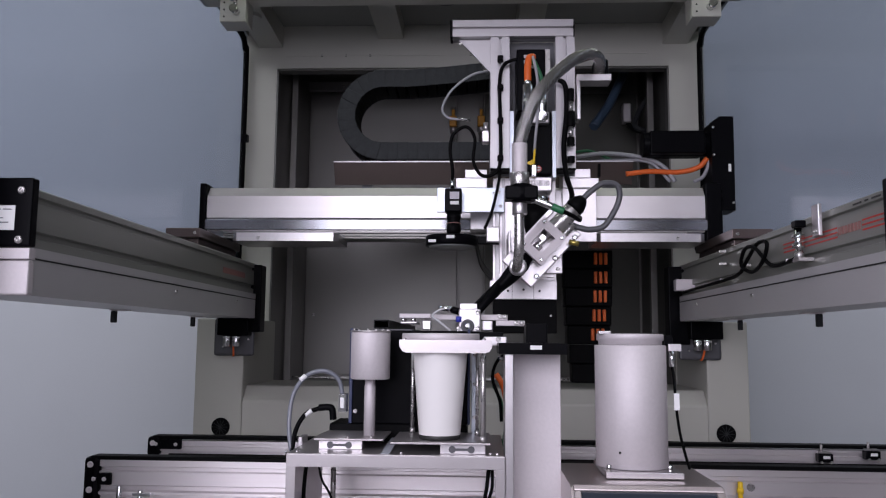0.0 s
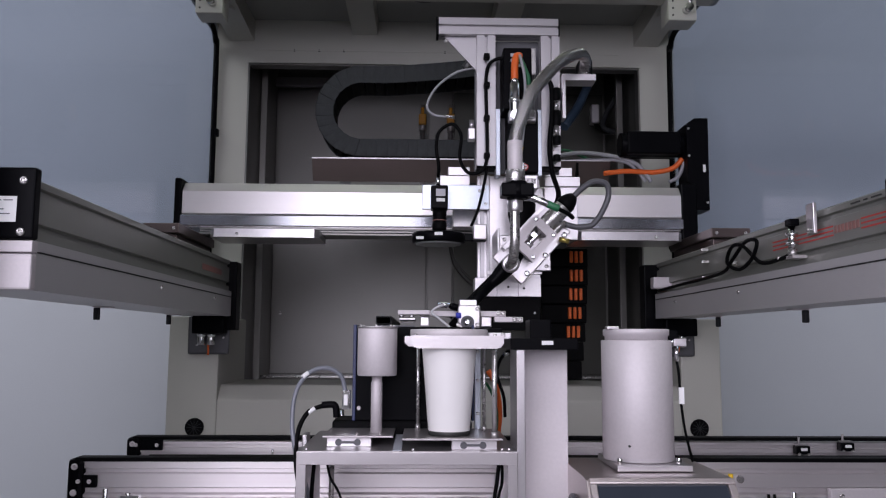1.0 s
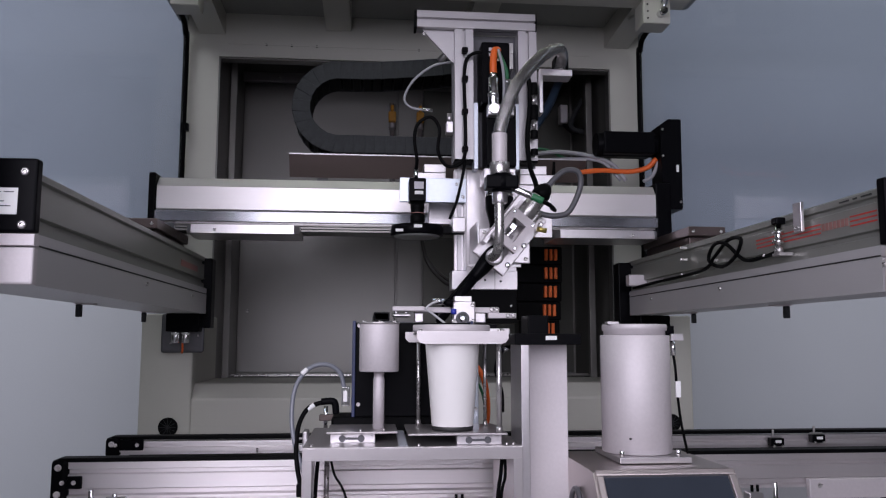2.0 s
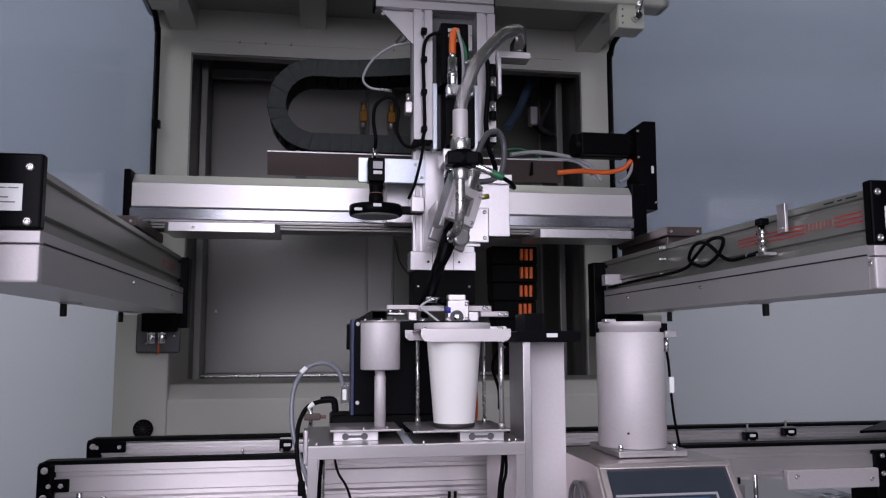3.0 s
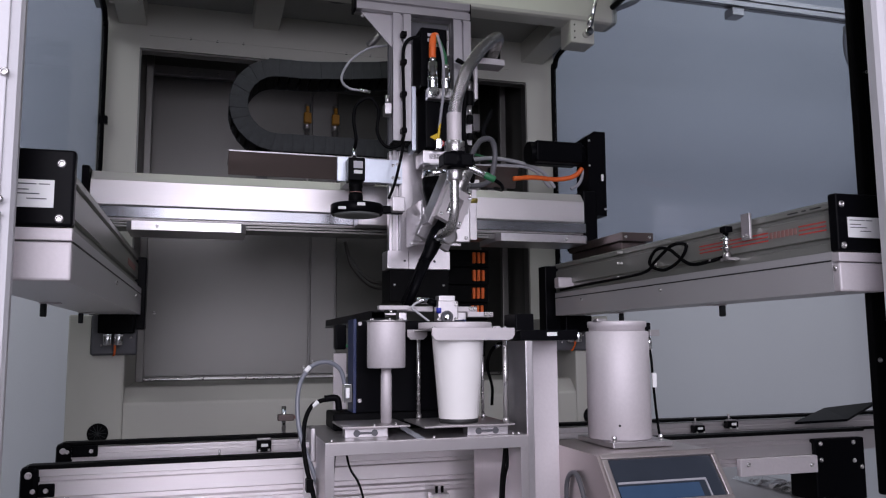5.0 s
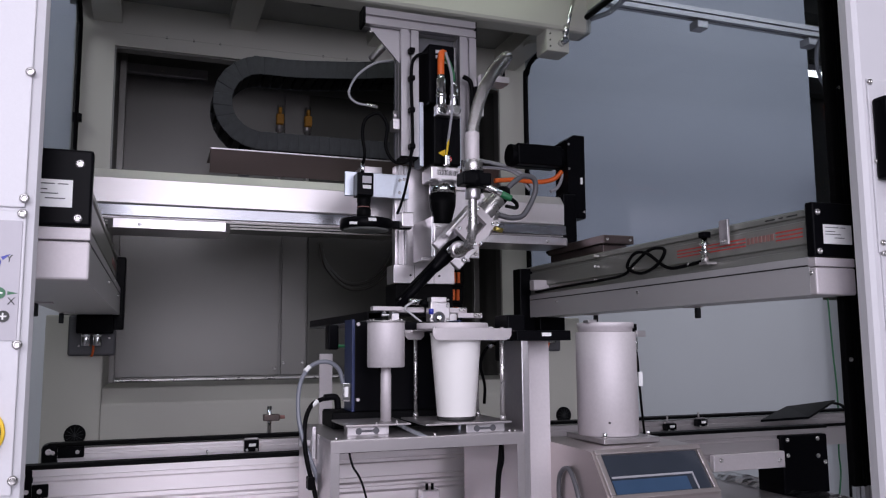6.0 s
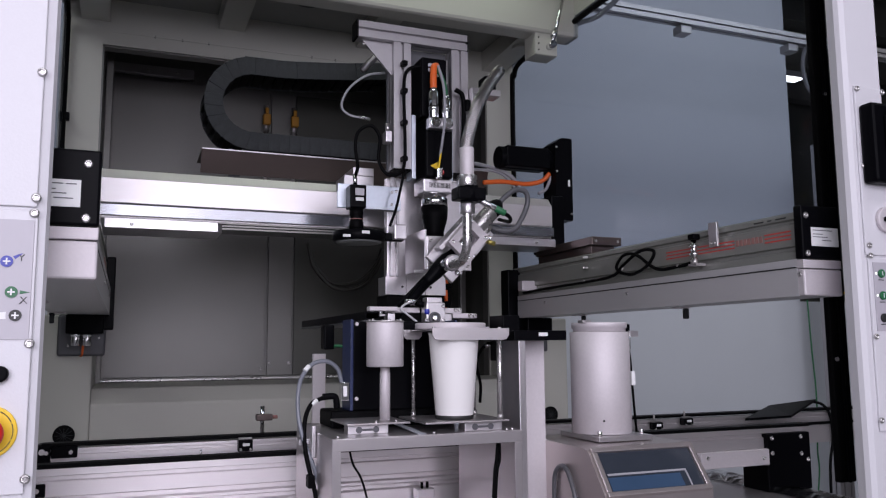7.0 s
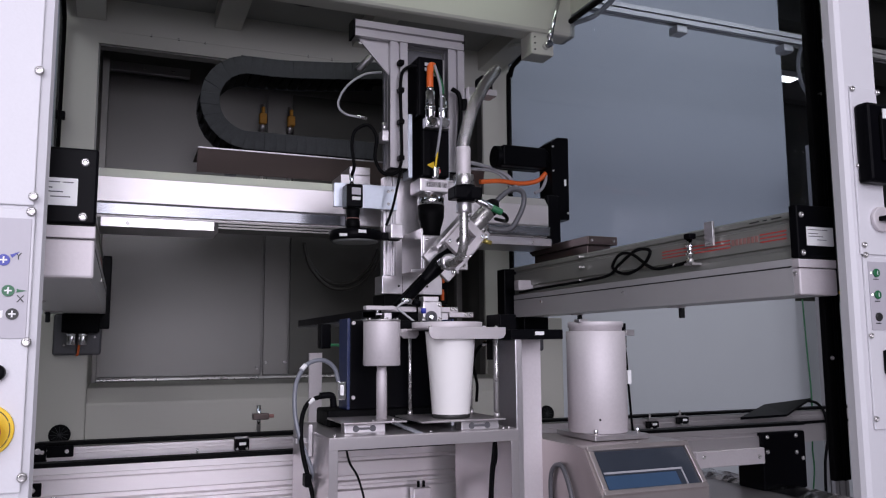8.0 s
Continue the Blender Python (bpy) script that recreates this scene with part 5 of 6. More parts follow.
for k, (x, y, z) in enumerate(((-0.245, -0.13, 0.972), (0.808, -0.13, 0.968), (0.905, -0.13, 0.975))):
    st = thing("belt_stop", (x, y, z), "black stop block with two screws on the conveyor rail", "stop block", "belt stops")
    part("block", box(bm_new(), x - 0.015, x + 0.015, y - 0.012, y + 0.008, z - 0.012 if k == 0 else z - 0.009, z + 0.012 if k == 0 else z + 0.009, 0.002), BLACK, st)
    part("label", box(bm_new(), x - 0.006, x + 0.008, y - 0.0128, y - 0.012, z - 0.001, z + 0.005), WHITE, st)
    screws(st, [(x - 0.010, y - 0.012, z - 0.008), (x + 0.010, y - 0.012, z - 0.008)], r=0.003)
    bm = bm_new()
    box(bm, x - 0.014, x + 0.014, y - 0.004, y + 0.004, z + (0.012 if k == 0 else 0.009), z + (0.016 if k == 0 else 0.013), 0.001)
    if k:
        rod(bm, (x - 0.005, y, z + 0.010), (x - 0.005, y, z + 0.027), 0.0026, 10)
    part("pin", bm, STEEL, st)
for x in (-0.335,):
    pn = thing("guide_pin", (x, -0.133, 0.955), "short steel pin on the conveyor rail", "pin", "guide pins")
    bm = bm_new()
    rod(bm, (x, -0.133, 0.957), (x, -0.133, 0.968), 0.002, 10)
    part("pin", bm, CHROME, pn)
for x in (-0.545, -0.585):
    pn = thing("guide_pin", (x, -0.385, 0.90), "upright steel post before the conveyor rail", "pin", "guide pins")
    bm = bm_new()
    rod(bm, (x, -0.388, 0.86), (x, -0.388, 0.932 if x < -0.56 else 0.925), 0.005, 14, bevel=0.001)
    if x > -0.56:
        box(bm, x - 0.012, x + 0.022, -0.396, -0.380, 0.915, 0.921, 0.001)
    part("pin", bm, CHROME, pn)
# small proximity sensor behind the rear conveyor
ps = thing("clamp_post", (-0.27, -0.06, 0.95), "short steel post with a clamp and sensor", "sensor")
p0 = (-0.1970, -0.0500, 1.0190)
bm = bm_new()
rod(bm, (p0[0], -0.05, p0[2] - 0.04), (p0[0], -0.05, p0[2] + 0.028), 0.005, 12)
part("post", bm, CHROME, ps)
part("clamp", box(bm_new(), p0[0] - 0.014, p0[0] + 0.022, -0.06, -0.04, p0[2] - 0.004, p0[2] + 0.010, 0.002), TRAY, ps)
bm = bm_new()
rod(bm, (p0[0] + 0.022, -0.05, p0[2] + 0.003), (p0[0] + 0.034, -0.05, p0[2] + 0.003), 0.004, 10)
part("tip", bm, REDDULL, ps)
# right end of the conveyors
rb = thing("drive_block", (1.0, -0.35, 0.84), "black conveyor drive block with screws", "drive")
part("block", box(bm_new(), 0.935, 1.07, -0.385, -0.30, 0.83, 0.965, 0.003), BLACK, rb)
screws(rb, [(0.95, -0.385, 0.955), (0.95, -0.385, 0.92), (1.04, -0.385, 0.955), (1.04, -0.385, 0.915), (1.06, -0.385, 0.90)], r=0.005)
rb = thing("cross_plate", (0.85, -0.38, 0.92), "satin aluminium bar screwed to the conveyor", "plate")
part("bar", box(bm_new(), 0.735, 0.935, -0.392, -0.378, 0.895, 0.932, 0.002), SATIN, rb)
screws(rb, [(0.755, -0.392, 0.920), (0.918, -0.392, 0.912)], r=0.005)
rb = thing("black_flap", (1.14, -0.2, 0.97), "tilted thin black plate over the conveyor end", "plate")
bm = bm_new()
low = [Vector((1.032, -0.209, 0.978)), Vector((1.190, -0.209, 0.980)), Vector((1.396, -0.10, 1.011)), Vector((1.220, -0.10, 0.999))]
ring_a = [bm.verts.new(p) for p in low]
ring_b = [bm.verts.new(p + Vector((0, 0, 0.006))) for p in low]
bm.faces.new(ring_a)
bm.faces.new(list(reversed(ring_b)))
for k in range(4):
    bm.faces.new((ring_a[k], ring_b[k], ring_b[(k + 1) % 4], ring_a[(k + 1) % 4]))
part("plate", bm, BLACK, rb)
bm = bm_new()
cable(bm, [(1.380, -0.105, 1.010), (1.400, -0.12, 1.002), (1.415, -0.13, 0.970), (1.420, -0.13, 0.903), (1.405, -0.13, 0.838), (1.400, -0.13, 0.743)], 0.004, 8)
part("lead", bm, RUBBER, rb)

pf = thing("plastic_film", (1.0, -0.28, 0.831), "crumpled clear plastic film along the base plate edge", "film")
random.seed(21)
bm = bm_new()
grid = []
for k in range(46):
    y = -0.55 + k * 0.0105
    grid.append([bm.verts.new((0.935 + w * 0.024 + random.uniform(-0.003, 0.003), y, 0.8325 + (0.006 if 0 < w < 4 else 0.0) + random.uniform(0, 0.005) * (1 if w else 0))) for w in range(5)])
for a, b in zip(grid, grid[1:]):
    for w in range(4):
        bm.faces.new((a[w], a[w + 1], b[w + 1], b[w]))
bmesh.ops.solidify(bm, geom=list(bm.faces), thickness=0.0006)
part("film", bm, CHROME, pf)
pn = thing("guide_pin", (0.668, -0.388, 0.83), "upright steel post before the conveyor rail", "pin", "guide pins")
bm = bm_new()
rod(bm, (0.668, -0.388, 0.83), (0.668, -0.388, 0.926), 0.0045, 14, bevel=0.001)
part("pin", bm, CHROME, pn)
yt = thing("air_fitting", (0.551, -0.392, 0.927), "small yellow fitting with a steel disc on the conveyor", "fitting")
bm = bm_new()
rod(bm, (0.551, -0.390, 0.927), (0.551, -0.390, 0.959), 0.0045, 12, bevel=0.001)
rod(bm, (0.551, -0.390, 0.939), (0.551, -0.390, 0.947), 0.0062, 8)
part("body", bm, YELLOW, yt)
bm = bm_new()
rod(bm, (0.574, -0.3785, 0.947), (0.574, -0.3745, 0.947), 0.007, 18)
part("disc", bm, STEELB, yt, "round steel disc")
cl = thing("toggle_clamp", (0.618, -0.40, 0.83), "small bright toggle block with two black pins", "clamp", "toggle clamps")
part("block", box(bm_new(), 0.606, 0.634, -0.41, -0.385, 0.83, 0.912, 0.002), PLATE, cl)
bm = bm_new()
rod(bm, (0.616, -0.40, 0.912), (0.616, -0.40, 0.924), 0.0028, 10)
rod(bm, (0.627, -0.40, 0.912), (0.627, -0.40, 0.924), 0.0028, 10)
part("pins", bm, RUBBER, cl)

# ---- weighing station ----
table = thing("steel_table", (-0.04, -0.6, 0.83), "small brushed steel sheet table", "table")
bm = bm_new()
box(bm, -0.197, 0.121, -0.705, -0.44, 1.036, 1.041, 0.001)
part("tabletop", bm, STEEL, table, "brushed steel top")
part("apron", box(bm_new(), -0.197, 0.121, -0.706, -0.702, 1.022, 1.040, 0.0008), STEEL, table)
for x, s in ((-0.197, 1), (0.119, -1)):
    side = part("side_sheet", box(bm_new(), x, x + 0.002, -0.702, -0.44, 0.83, 1.036), STEEL, table)
    x0 = x + (0 if s > 0 else -0.012)
    part("flange", box(bm_new(), x0, x0 + 0.014, -0.705, -0.7025, 0.83, 1.022, 0.0006), STEEL, side)
screws(table, [(-0.185, -0.69, 1.041), (-0.03, -0.695, 1.041), (0.10, -0.69, 1.041), (0.11, -0.69, 1.041), (0.06, -0.66, 1.041)], axis=(0, 0, 1), r=0.0028)
bm = bm_new()
box(bm, -0.205, -0.197, -0.60, -0.56, 1.00, 1.052, 0.002)
box(bm, -0.222, -0.205, -0.585, -0.57, 1.02, 1.03, 0.001)
part("angle_tab", bm, PLATE, table)

for nm, x0, x1, y0, y1, cx in (("left", -0.165, -0.060, -0.668, -0.56, -0.128), ("right", -0.046, 0.100, -0.700, -0.565, 0.058)):
    lc = thing("load_cell", ((x0 + x1) / 2, -0.62, 1.041), "aluminium load cell with a steel pan plate", "load cell", "load cells")
    out = []
    cz = 1.0475
    bm = bm_new()
    box(bm, cx - 0.032, cx + 0.035, y0 + 0.012, y0 + 0.036, 1.041, 1.0545, 0.001)
    body = part("cell", bm, PLATE, lc)
    bm = bm_new()
    for k in (-0.014, 0.014):
        rod(bm, (cx + k, y0 + 0.0112, cz), (cx + k, y0 + 0.0122, cz), 0.0052, 18)
    box(bm, cx - 0.012, cx + 0.012, y0 + 0.0114, y0 + 0.0121, cz - 0.0018, cz + 0.0018)
    part("cutout", bm, DARK, body)
    part("pan", box(bm_new(), x0, x1, y0, y1, 1.0555, 1.0585, 0.0008), STEEL, lc, "steel pan plate")
gl = thing("cover_sheet", (-0.055, -0.60, 1.041), "thin steel sheet between the pans, its reflection put into a pale blue colour", "plate")
bm = bm_new()
prism(bm, [(-0.703, 1.0415), (-0.703, 1.0423), (-0.60, 1.0463), (-0.50, 1.0503), (-0.50, 1.0495), (-0.60, 1.0455)], "x", -0.0595, -0.0465)
part("sheet", bm, SHEET_GLINT, gl)
part("wedge", box(bm_new(), -0.0585, -0.0475, -0.505, -0.50, 1.0412, 1.0494), STEEL, gl)
CX, CY = 0.0235, -0.650
cup = thing("dosing_cup", (CX, CY, 1.0585), "white tapered plastic cup on the pan plate", "cup")
bm = bm_new()
lathe(bm, [(0.0285, 0.0), (0.0308, 0.002), (0.0315, 0.006), (0.0412, 0.125), (0.0418, 0.137), (0.0428, 0.139), (0.0428, 0.142), (0.039, 0.142), (0.029, 0.01)], pose(CX, CY, 1.0588), 56)
part("body", bm, CUP, cup)
# black ring that draws the shadow line where the cup meets the pan
bm = bm_new()
lathe(bm, [(0.027, -0.0002), (0.0308, 0.0), (0.0315, 0.003), (0.0318, 0.0065), (0.0312, 0.007), (0.0275, 0.003)], pose(CX, CY, 1.0586), 56)
part("base_shade", bm, INK, cup, "contact shade at the cup's foot, modelled as a dark ring")

hd = thing("cup_stand", (0.03, -0.64, 1.0585), "steel cup stand with folded lip on slim rods", "stand")
bm = bm_new()
box(bm, -0.034, 0.102, -0.698, -0.57, 1.2035, 1.2065, 0.001)
part("top_plate", bm, STEEL, hd)
bm = bm_new()
out = [(-0.034, 1.207), (-0.034, 1.196), (-0.030, 1.190), (-0.024, 1.188), (0.092, 1.188), (0.098, 1.190), (0.102, 1.196), (0.102, 1.207)]
prism(bm, out, "y", -0.701, -0.698)
part("front_lip", bm, STEEL, hd, "folded steel lip with rounded corners")
for x, y, r in ((-0.024, -0.580, 0.0032), (0.089, -0.690, 0.0040), (0.080, -0.606, 0.0026)):
    bm = bm_new()
    rod(bm, (x, y, 1.0588), (x, y, 1.2035), r, 18)
    rod(bm, (x, y, 1.0588), (x, y, 1.067), r + 0.0012, 14)
    part("stand_rod", bm, STEELB, hd)
bm = bm_new()
prism(bm, [(-0.046, 1.2065), (-0.046, 1.196), (-0.040, 1.190), (-0.018, 1.190), (-0.012, 1.196), (-0.012, 1.2032), (-0.034, 1.2032), (-0.034, 1.2065)], "y", -0.592, -0.589)
part("rear_lip", bm, STEEL, hd)
screws(hd, [(0.09, -0.69, 1.2065), (-0.028, -0.69, 1.2065)], axis=(0, 0, 1), r=0.003)
bm = bm_new()
lathe(bm, [(0.0595, 0), (0.060, 0.001), (0.060, 0.009), (0.0590, 0.010), (0.043, 0.010), (0.043, 0.0)], pose(CX, -0.635, 1.2068), 56)
part("ring", bm, SATIN, hd, "turned aluminium ring")

can = thing("canister", (-0.088, -0.62, 1.0585), "satin aluminium canister on a round stem", "canister")
bm = bm_new()
lathe(bm, [(0.029, 1.145), (0.0308, 1.1465), (0.0308, 1.2165), (0.0304, 1.218)], pose(-0.088, -0.62, 0), 56)
part("body", bm, SATIN, can)
bm = bm_new()
lathe(bm, [(0.0315, 1.2182), (0.032, 1.2188), (0.032, 1.2202), (0.0315, 1.2208)], pose(-0.088, -0.62, 0), 56)
lid = part("lid", bm, STEEL, can)
screws(can, [(-0.088 + 0.0275 * math.cos(a), -0.62 + 0.0275 * math.sin(a), 1.2208) for a in (0.4, 1.4, 2.5, 3.6, 4.7, 5.6)], axis=(0, 0, 1), r=0.0022)
bm = bm_new()
lathe(bm, [(0.0088, 1.0585), (0.0088, 1.134), (0.0078, 1.136), (0.0078, 1.145)], pose(-0.088, -0.62, 0), 28)
part("stem", bm, SATIN, can)
screws(can, [(-0.115, -0.66, 1.0585), (-0.08, -0.655, 1.0585)], axis=(0, 0, 1), r=0.002)

ib = thing("instrument_box", (-0.07, -0.54, 1.041), "black instrument box with dark blue sides", "instrument")
part("body", box(bm_new(), -0.126, 0.064, -0.545, -0.500, 1.071, 1.222, 0.002), BLACK, ib)
part("side_cover", box(bm_new(), -0.131, -0.1255, -0.560, -0.505, 1.070, 1.225, 0.001), BLUE, ib, "dark blue side cover")
part("face_plate", box(bm_new(), -0.126, 0.064, -0.560, -0.545, 1.070, 1.222, 0.002), BLACK, ib)
part("side_cover", box(bm_new(), 0.064, 0.068, -0.560, -0.505, 1.070, 1.225, 0.001), BLUE, ib, "dark blue side cover")
part("foot", box(bm_new(), -0.163, 0.064, -0.558, -0.47, 1.0415, 1.070, 0.004), RUBBER, ib)
screws(ib, [(-0.120, -0.560, 1.090), (-0.120, -0.560, 1.217)], r=0.0035, material=SATIN)

tp = thing("hollow_profile", (-0.085, -0.3, 1.222), "long hollow black rectangular profile lying on the instrument box", "profile")
bm = bm_new()
box(bm, -0.096, -0.070, -0.53, 0.02, 1.2380, 1.2400)
box(bm, -0.096, -0.070, -0.53, 0.02, 1.2260, 1.2280)
box(bm, -0.096, -0.0942, -0.53, 0.02, 1.2280, 1.2380)
box(bm, -0.0718, -0.070, -0.53, 0.02, 1.2280, 1.2380)
part("tube", bm, BLACK, tp)
part("base_strip", box(bm_new(), -0.098, -0.030, -0.53, 0.02, 1.222, 1.2248, 0.0008), DARK, tp)
part("spacer", box(bm_new(), -0.092, -0.074, -0.50, 0.0, 1.2248, 1.2260), RUBBER, tp)
gw = thing("green_wire", (-0.11, -0.45, 1.2), "short green wire with a black plug beside the instrument box", "cable")
bm = bm_new()
cable(bm, [(-0.1170, -0.3500, 1.1790), (-0.1050, -0.3600, 1.1800), (-0.0930, -0.3700, 1.1790), (-0.0760, -0.4000, 1.1760)], 0.003, 8)
part("wire", bm, GREEN_C, gw)
part("plug", box(bm_new(), -0.1300, -0.1090, -0.36, -0.33, 1.1730, 1.2215, 0.003), BLACK, gw)

# nozzle cleaning device behind the cup
cd = thing("cleaning_device", (0.06, -0.43, 1.22), "small bright metal sensor device on flat arms", "device")
dv = (0.0650, -0.4500, 1.2380)
part("base_bar", box(bm_new(), -0.035, 0.125, -0.455, -0.40, 1.2, 1.222, 0.002), BLACK, cd)
bm = bm_new()
box(bm, 0.0460, 0.0850, -0.46, -0.43, 1.222, 1.262, 0.002)
blk = part("block", bm, PLATE, cd, "bright milled block")
lp = (0.0620, -0.4610, 1.2320)
bm = bm_new()
lathe(bm, [(0.012, 0), (0.012, 0.003), (0.008, 0.004), (0.0075, 0.0015)], Matrix.Translation((lp[0], -0.460, lp[2])) @ pose(0, 0, 0, 90), 24)
part("lens_ring", bm, DARK, blk)
bm = bm_new()
lathe(bm, [(0.007, 0), (0.007, 0.003), (0.003, 0.005)], Matrix.Translation((lp[0], -0.4605, lp[2])) @ pose(0, 0, 0, 90), 20)
part("lens", bm, CHROME, blk)
part("cap", box(bm_new(), 0.0480, 0.0790, -0.458, -0.432, 1.262, 1.272, 0.001), PLATE, cd)
screws(cd, [(lp[0] - 0.016, -0.46, 1.228), (lp[0] + 0.018, -0.46, 1.228), (lp[0] + 0.018, -0.46, 1.256)], r=0.004)
part("arm", box(bm_new(), -0.0210, 0.0450, -0.425, -0.405, 1.2435, 1.2535, 0.001), SATIN, cd, "flat aluminium arm")
part("arm_foot", box(bm_new(), -0.0210, -0.0060, -0.425, -0.40, 1.226, 1.242, 0.001), PLATE, cd)
part("arm", box(bm_new(), 0.0850, 0.1340, -0.425, -0.405, 1.2435, 1.2535, 0.001), SATIN, cd, "flat aluminium arm")
part("arm", box(bm_new(), 0.1130, 0.1650, -0.43, -0.41, 1.2335, 1.2430, 0.001), SATIN, cd, "flat aluminium arm")
screws(cd, [(0.1200, -0.4260, 1.2500), (0.1290, -0.4260, 1.2500)], r=0.0042)
screws(cd, [(0.1490, -0.4310, 1.2390), (0.1590, -0.4310, 1.2390)], r=0.0042)
bm = bm_new()
box(bm, 0.0870, 0.1070, -0.44, -0.42, 1.224, 1.242, 0.002)
part("cylinder_block", bm, PLATE, cd)
bm = bm_new()
cable(bm, [(0.0310, -0.4400, 1.2650), (0.0150, -0.4450, 1.2620), (0.0020, -0.4470, 1.2550), (-0.0010, -0.4470, 1.2480), (0.0090, -0.4470, 1.2410), (0.0320, -0.4500, 1.2230)], 0.0022, 8)
part("tube", bm, CLEAR, cd, "clear grey air tube")
bm = bm_new()
rod(bm, (0.0090, -0.4400, 1.2640), (0.0330, -0.4400, 1.2630), 0.0055, 12)
part("fitting", bm, CHROME, cd)
bm = bm_new()
rod(bm, (0.0330, -0.4400, 1.2620), (0.0470, -0.4400, 1.2580), 0.0065, 12)
part("elbow", bm, BLACK, cd)
bm = bm_new()
rod(bm, (0.0460, -0.4620, 1.2490), (0.0460, -0.4620, 1.2390), 0.005, 12)
part("blue_fitting", bm, BLUEB, cd)
part("clip_plate", box(bm_new(), 0.0900, 0.1280, -0.57, -0.54, 1.198, 1.213, 0.002), PLATE, cd)
screws(cd, [(0.1140, -0.5710, 1.2090)], r=0.004)
part("arm_shelf", box(bm_new(), -0.06, -0.03, -0.44, -0.36, 1.236, 1.2395, 0.001), PLATE, cd)
part("arm", box(bm_new(), -0.062, -0.005, -0.44, -0.42, 1.246, 1.254, 0.001), SATIN, cd, "flat aluminium arm")
for x in (-0.055, -0.037):
    bm = bm_new()
    rod(bm, (x, -0.43, 1.2395), (x, -0.43, 1.247), 0.004, 12)
    part("spacer", bm, CHROME, cd)

# square post with sensor block
pill = thing("sensor_post", (0.16, -0.63, 0.83), "square aluminium post with black sensor block on top", "post")
part("post", box(bm_new(), 0.134, 0.209, -0.625, -0.610, 0.83, 1.187, 0.001), SATIN, pill)
part("edge_strip", box(bm_new(), 0.121, 0.1335, -0.698, -0.610, 0.83, 1.187, 0.001), PLATE, pill, "bright edge strip")
blk = part("sensor_block", box(bm_new(), 0.112, 0.212, -0.700, -0.55, 1.187, 1.2035, 0.001), BLACK, pill, "black sensor block")
part("sticker", box(bm_new(), 0.158, 0.175, -0.7008, -0.700, 1.194, 1.2), WHITE, blk)
part("tower", box(bm_new(), 0.16, 0.195, -0.56, -0.50, 1.15, 1.235, 0.002), BLACK, pill)
bm = bm_new()
cable(bm, [(0.1280, -0.5800, 1.1840), (0.1120, -0.5700, 1.1730), (0.1050, -0.5600, 1.1450), (0.1170, -0.5500, 1.1080), (0.1200, -0.5400, 1.0750)], 0.0028, 8)
part("cable", bm, RUBBER, pill)
bm = bm_new()
rod(bm, (0.1230, -0.5800, 1.1820), (0.1150, -0.5750, 1.1770), 0.004, 10)
part("plug", bm, CHROME, pill)
oc = thing("orange_cable", (0.13, -0.2, 0.85), "orange and green cables rising behind the post", "cable")
for pts, mm, r in (
    ([(0.1260, -0.2500, 1.1020), (0.1390, -0.2500, 1.0810), (0.1470, -0.2400, 1.0500), (0.1510, -0.2300, 1.0100), (0.1490, -0.2200, 0.9410), (0.17, -0.20, 0.792)], ORANGE, 0.0058),
    ([(0.1210, -0.2700, 1.0860), (0.1340, -0.2600, 1.0630), (0.1410, -0.2500, 1.0400), (0.1450, -0.2400, 1.0110), (0.1400, -0.2400, 0.9220), (0.16, -0.22, 0.80)], GREEN_C, 0.0028)):
    bm = bm_new()
    cable(bm, pts, r, 8)
    bmesh.ops.translate(bm, vec=(-0.010, 0, 0.038 if mm is ORANGE else 0.030), verts=bm.verts)
    part("cable", bm, mm, oc)
fr2 = thing("guide_rod", (0.09, -0.52, 1.041), "slim bright guide strip with screws behind the cup", "rod")
part("strip", box(bm_new(), 0.070, 0.080, -0.535, -0.53, 1.041, 1.19, 0.001), PLATEB, fr2)
screws(fr2, [(0.075, -0.535, 1.08), (0.075, -0.535, 1.134), (0.075, -0.535, 1.182)], r=0.003)

# weighing head with display and the large canister
wi = thing("weighing_head", (0.31, -0.68, 0.83), "brushed steel weighing head with sloped display", "scale")
bm = bm_new()
prism(bm, [(-0.56, 0.83), (-0.56, 1.012), (-0.745, 1.012), (-0.762, 1.010), (-0.812, 0.944), (-0.812, 0.83)], "x", 0.208, 0.414)
part("housing", bm, STEELW, wi)
th = math.atan2(0.066, 0.05)
disp_m = Matrix.Translation((0.311, -0.787, 0.977)) @ Matrix.Rotation(th, 4, "X")
bm = bm_new()
for a in ((-0.100, 0.100, 0.034, 0.043), (-0.100, 0.100, -0.043, -0.035), (-0.100, -0.090, -0.035, 0.034), (0.090, 0.100, -0.035, 0.034)):
    box(bm, a[0], a[1], a[2], a[3], -0.004, 0.006, 0.0015, disp_m)
bz = part("bezel", bm, STEELW, wi, "brushed steel display bezel")
part("screen", box(bm_new(), -0.090, 0.090, -0.035, 0.034, -0.003, 0.001, 0, disp_m), SCREEN, bz, "dark glossy display window")
part("readout", box(bm_new(), -0.086, 0.052, -0.033, -0.010, 0.001, 0.0016, 0, disp_m), READ, bz, "pale blue display readout")
bm = bm_new()
box(bm, -0.085, 0.066, -0.007, -0.0035, 0.001, 0.003, 0.0006, disp_m)
box(bm, 0.063, 0.066, -0.034, -0.007, 0.001, 0.003, 0.0006, disp_m)
part("inner_frame", bm, GREY_C, bz, "thin steel frame round the readout")
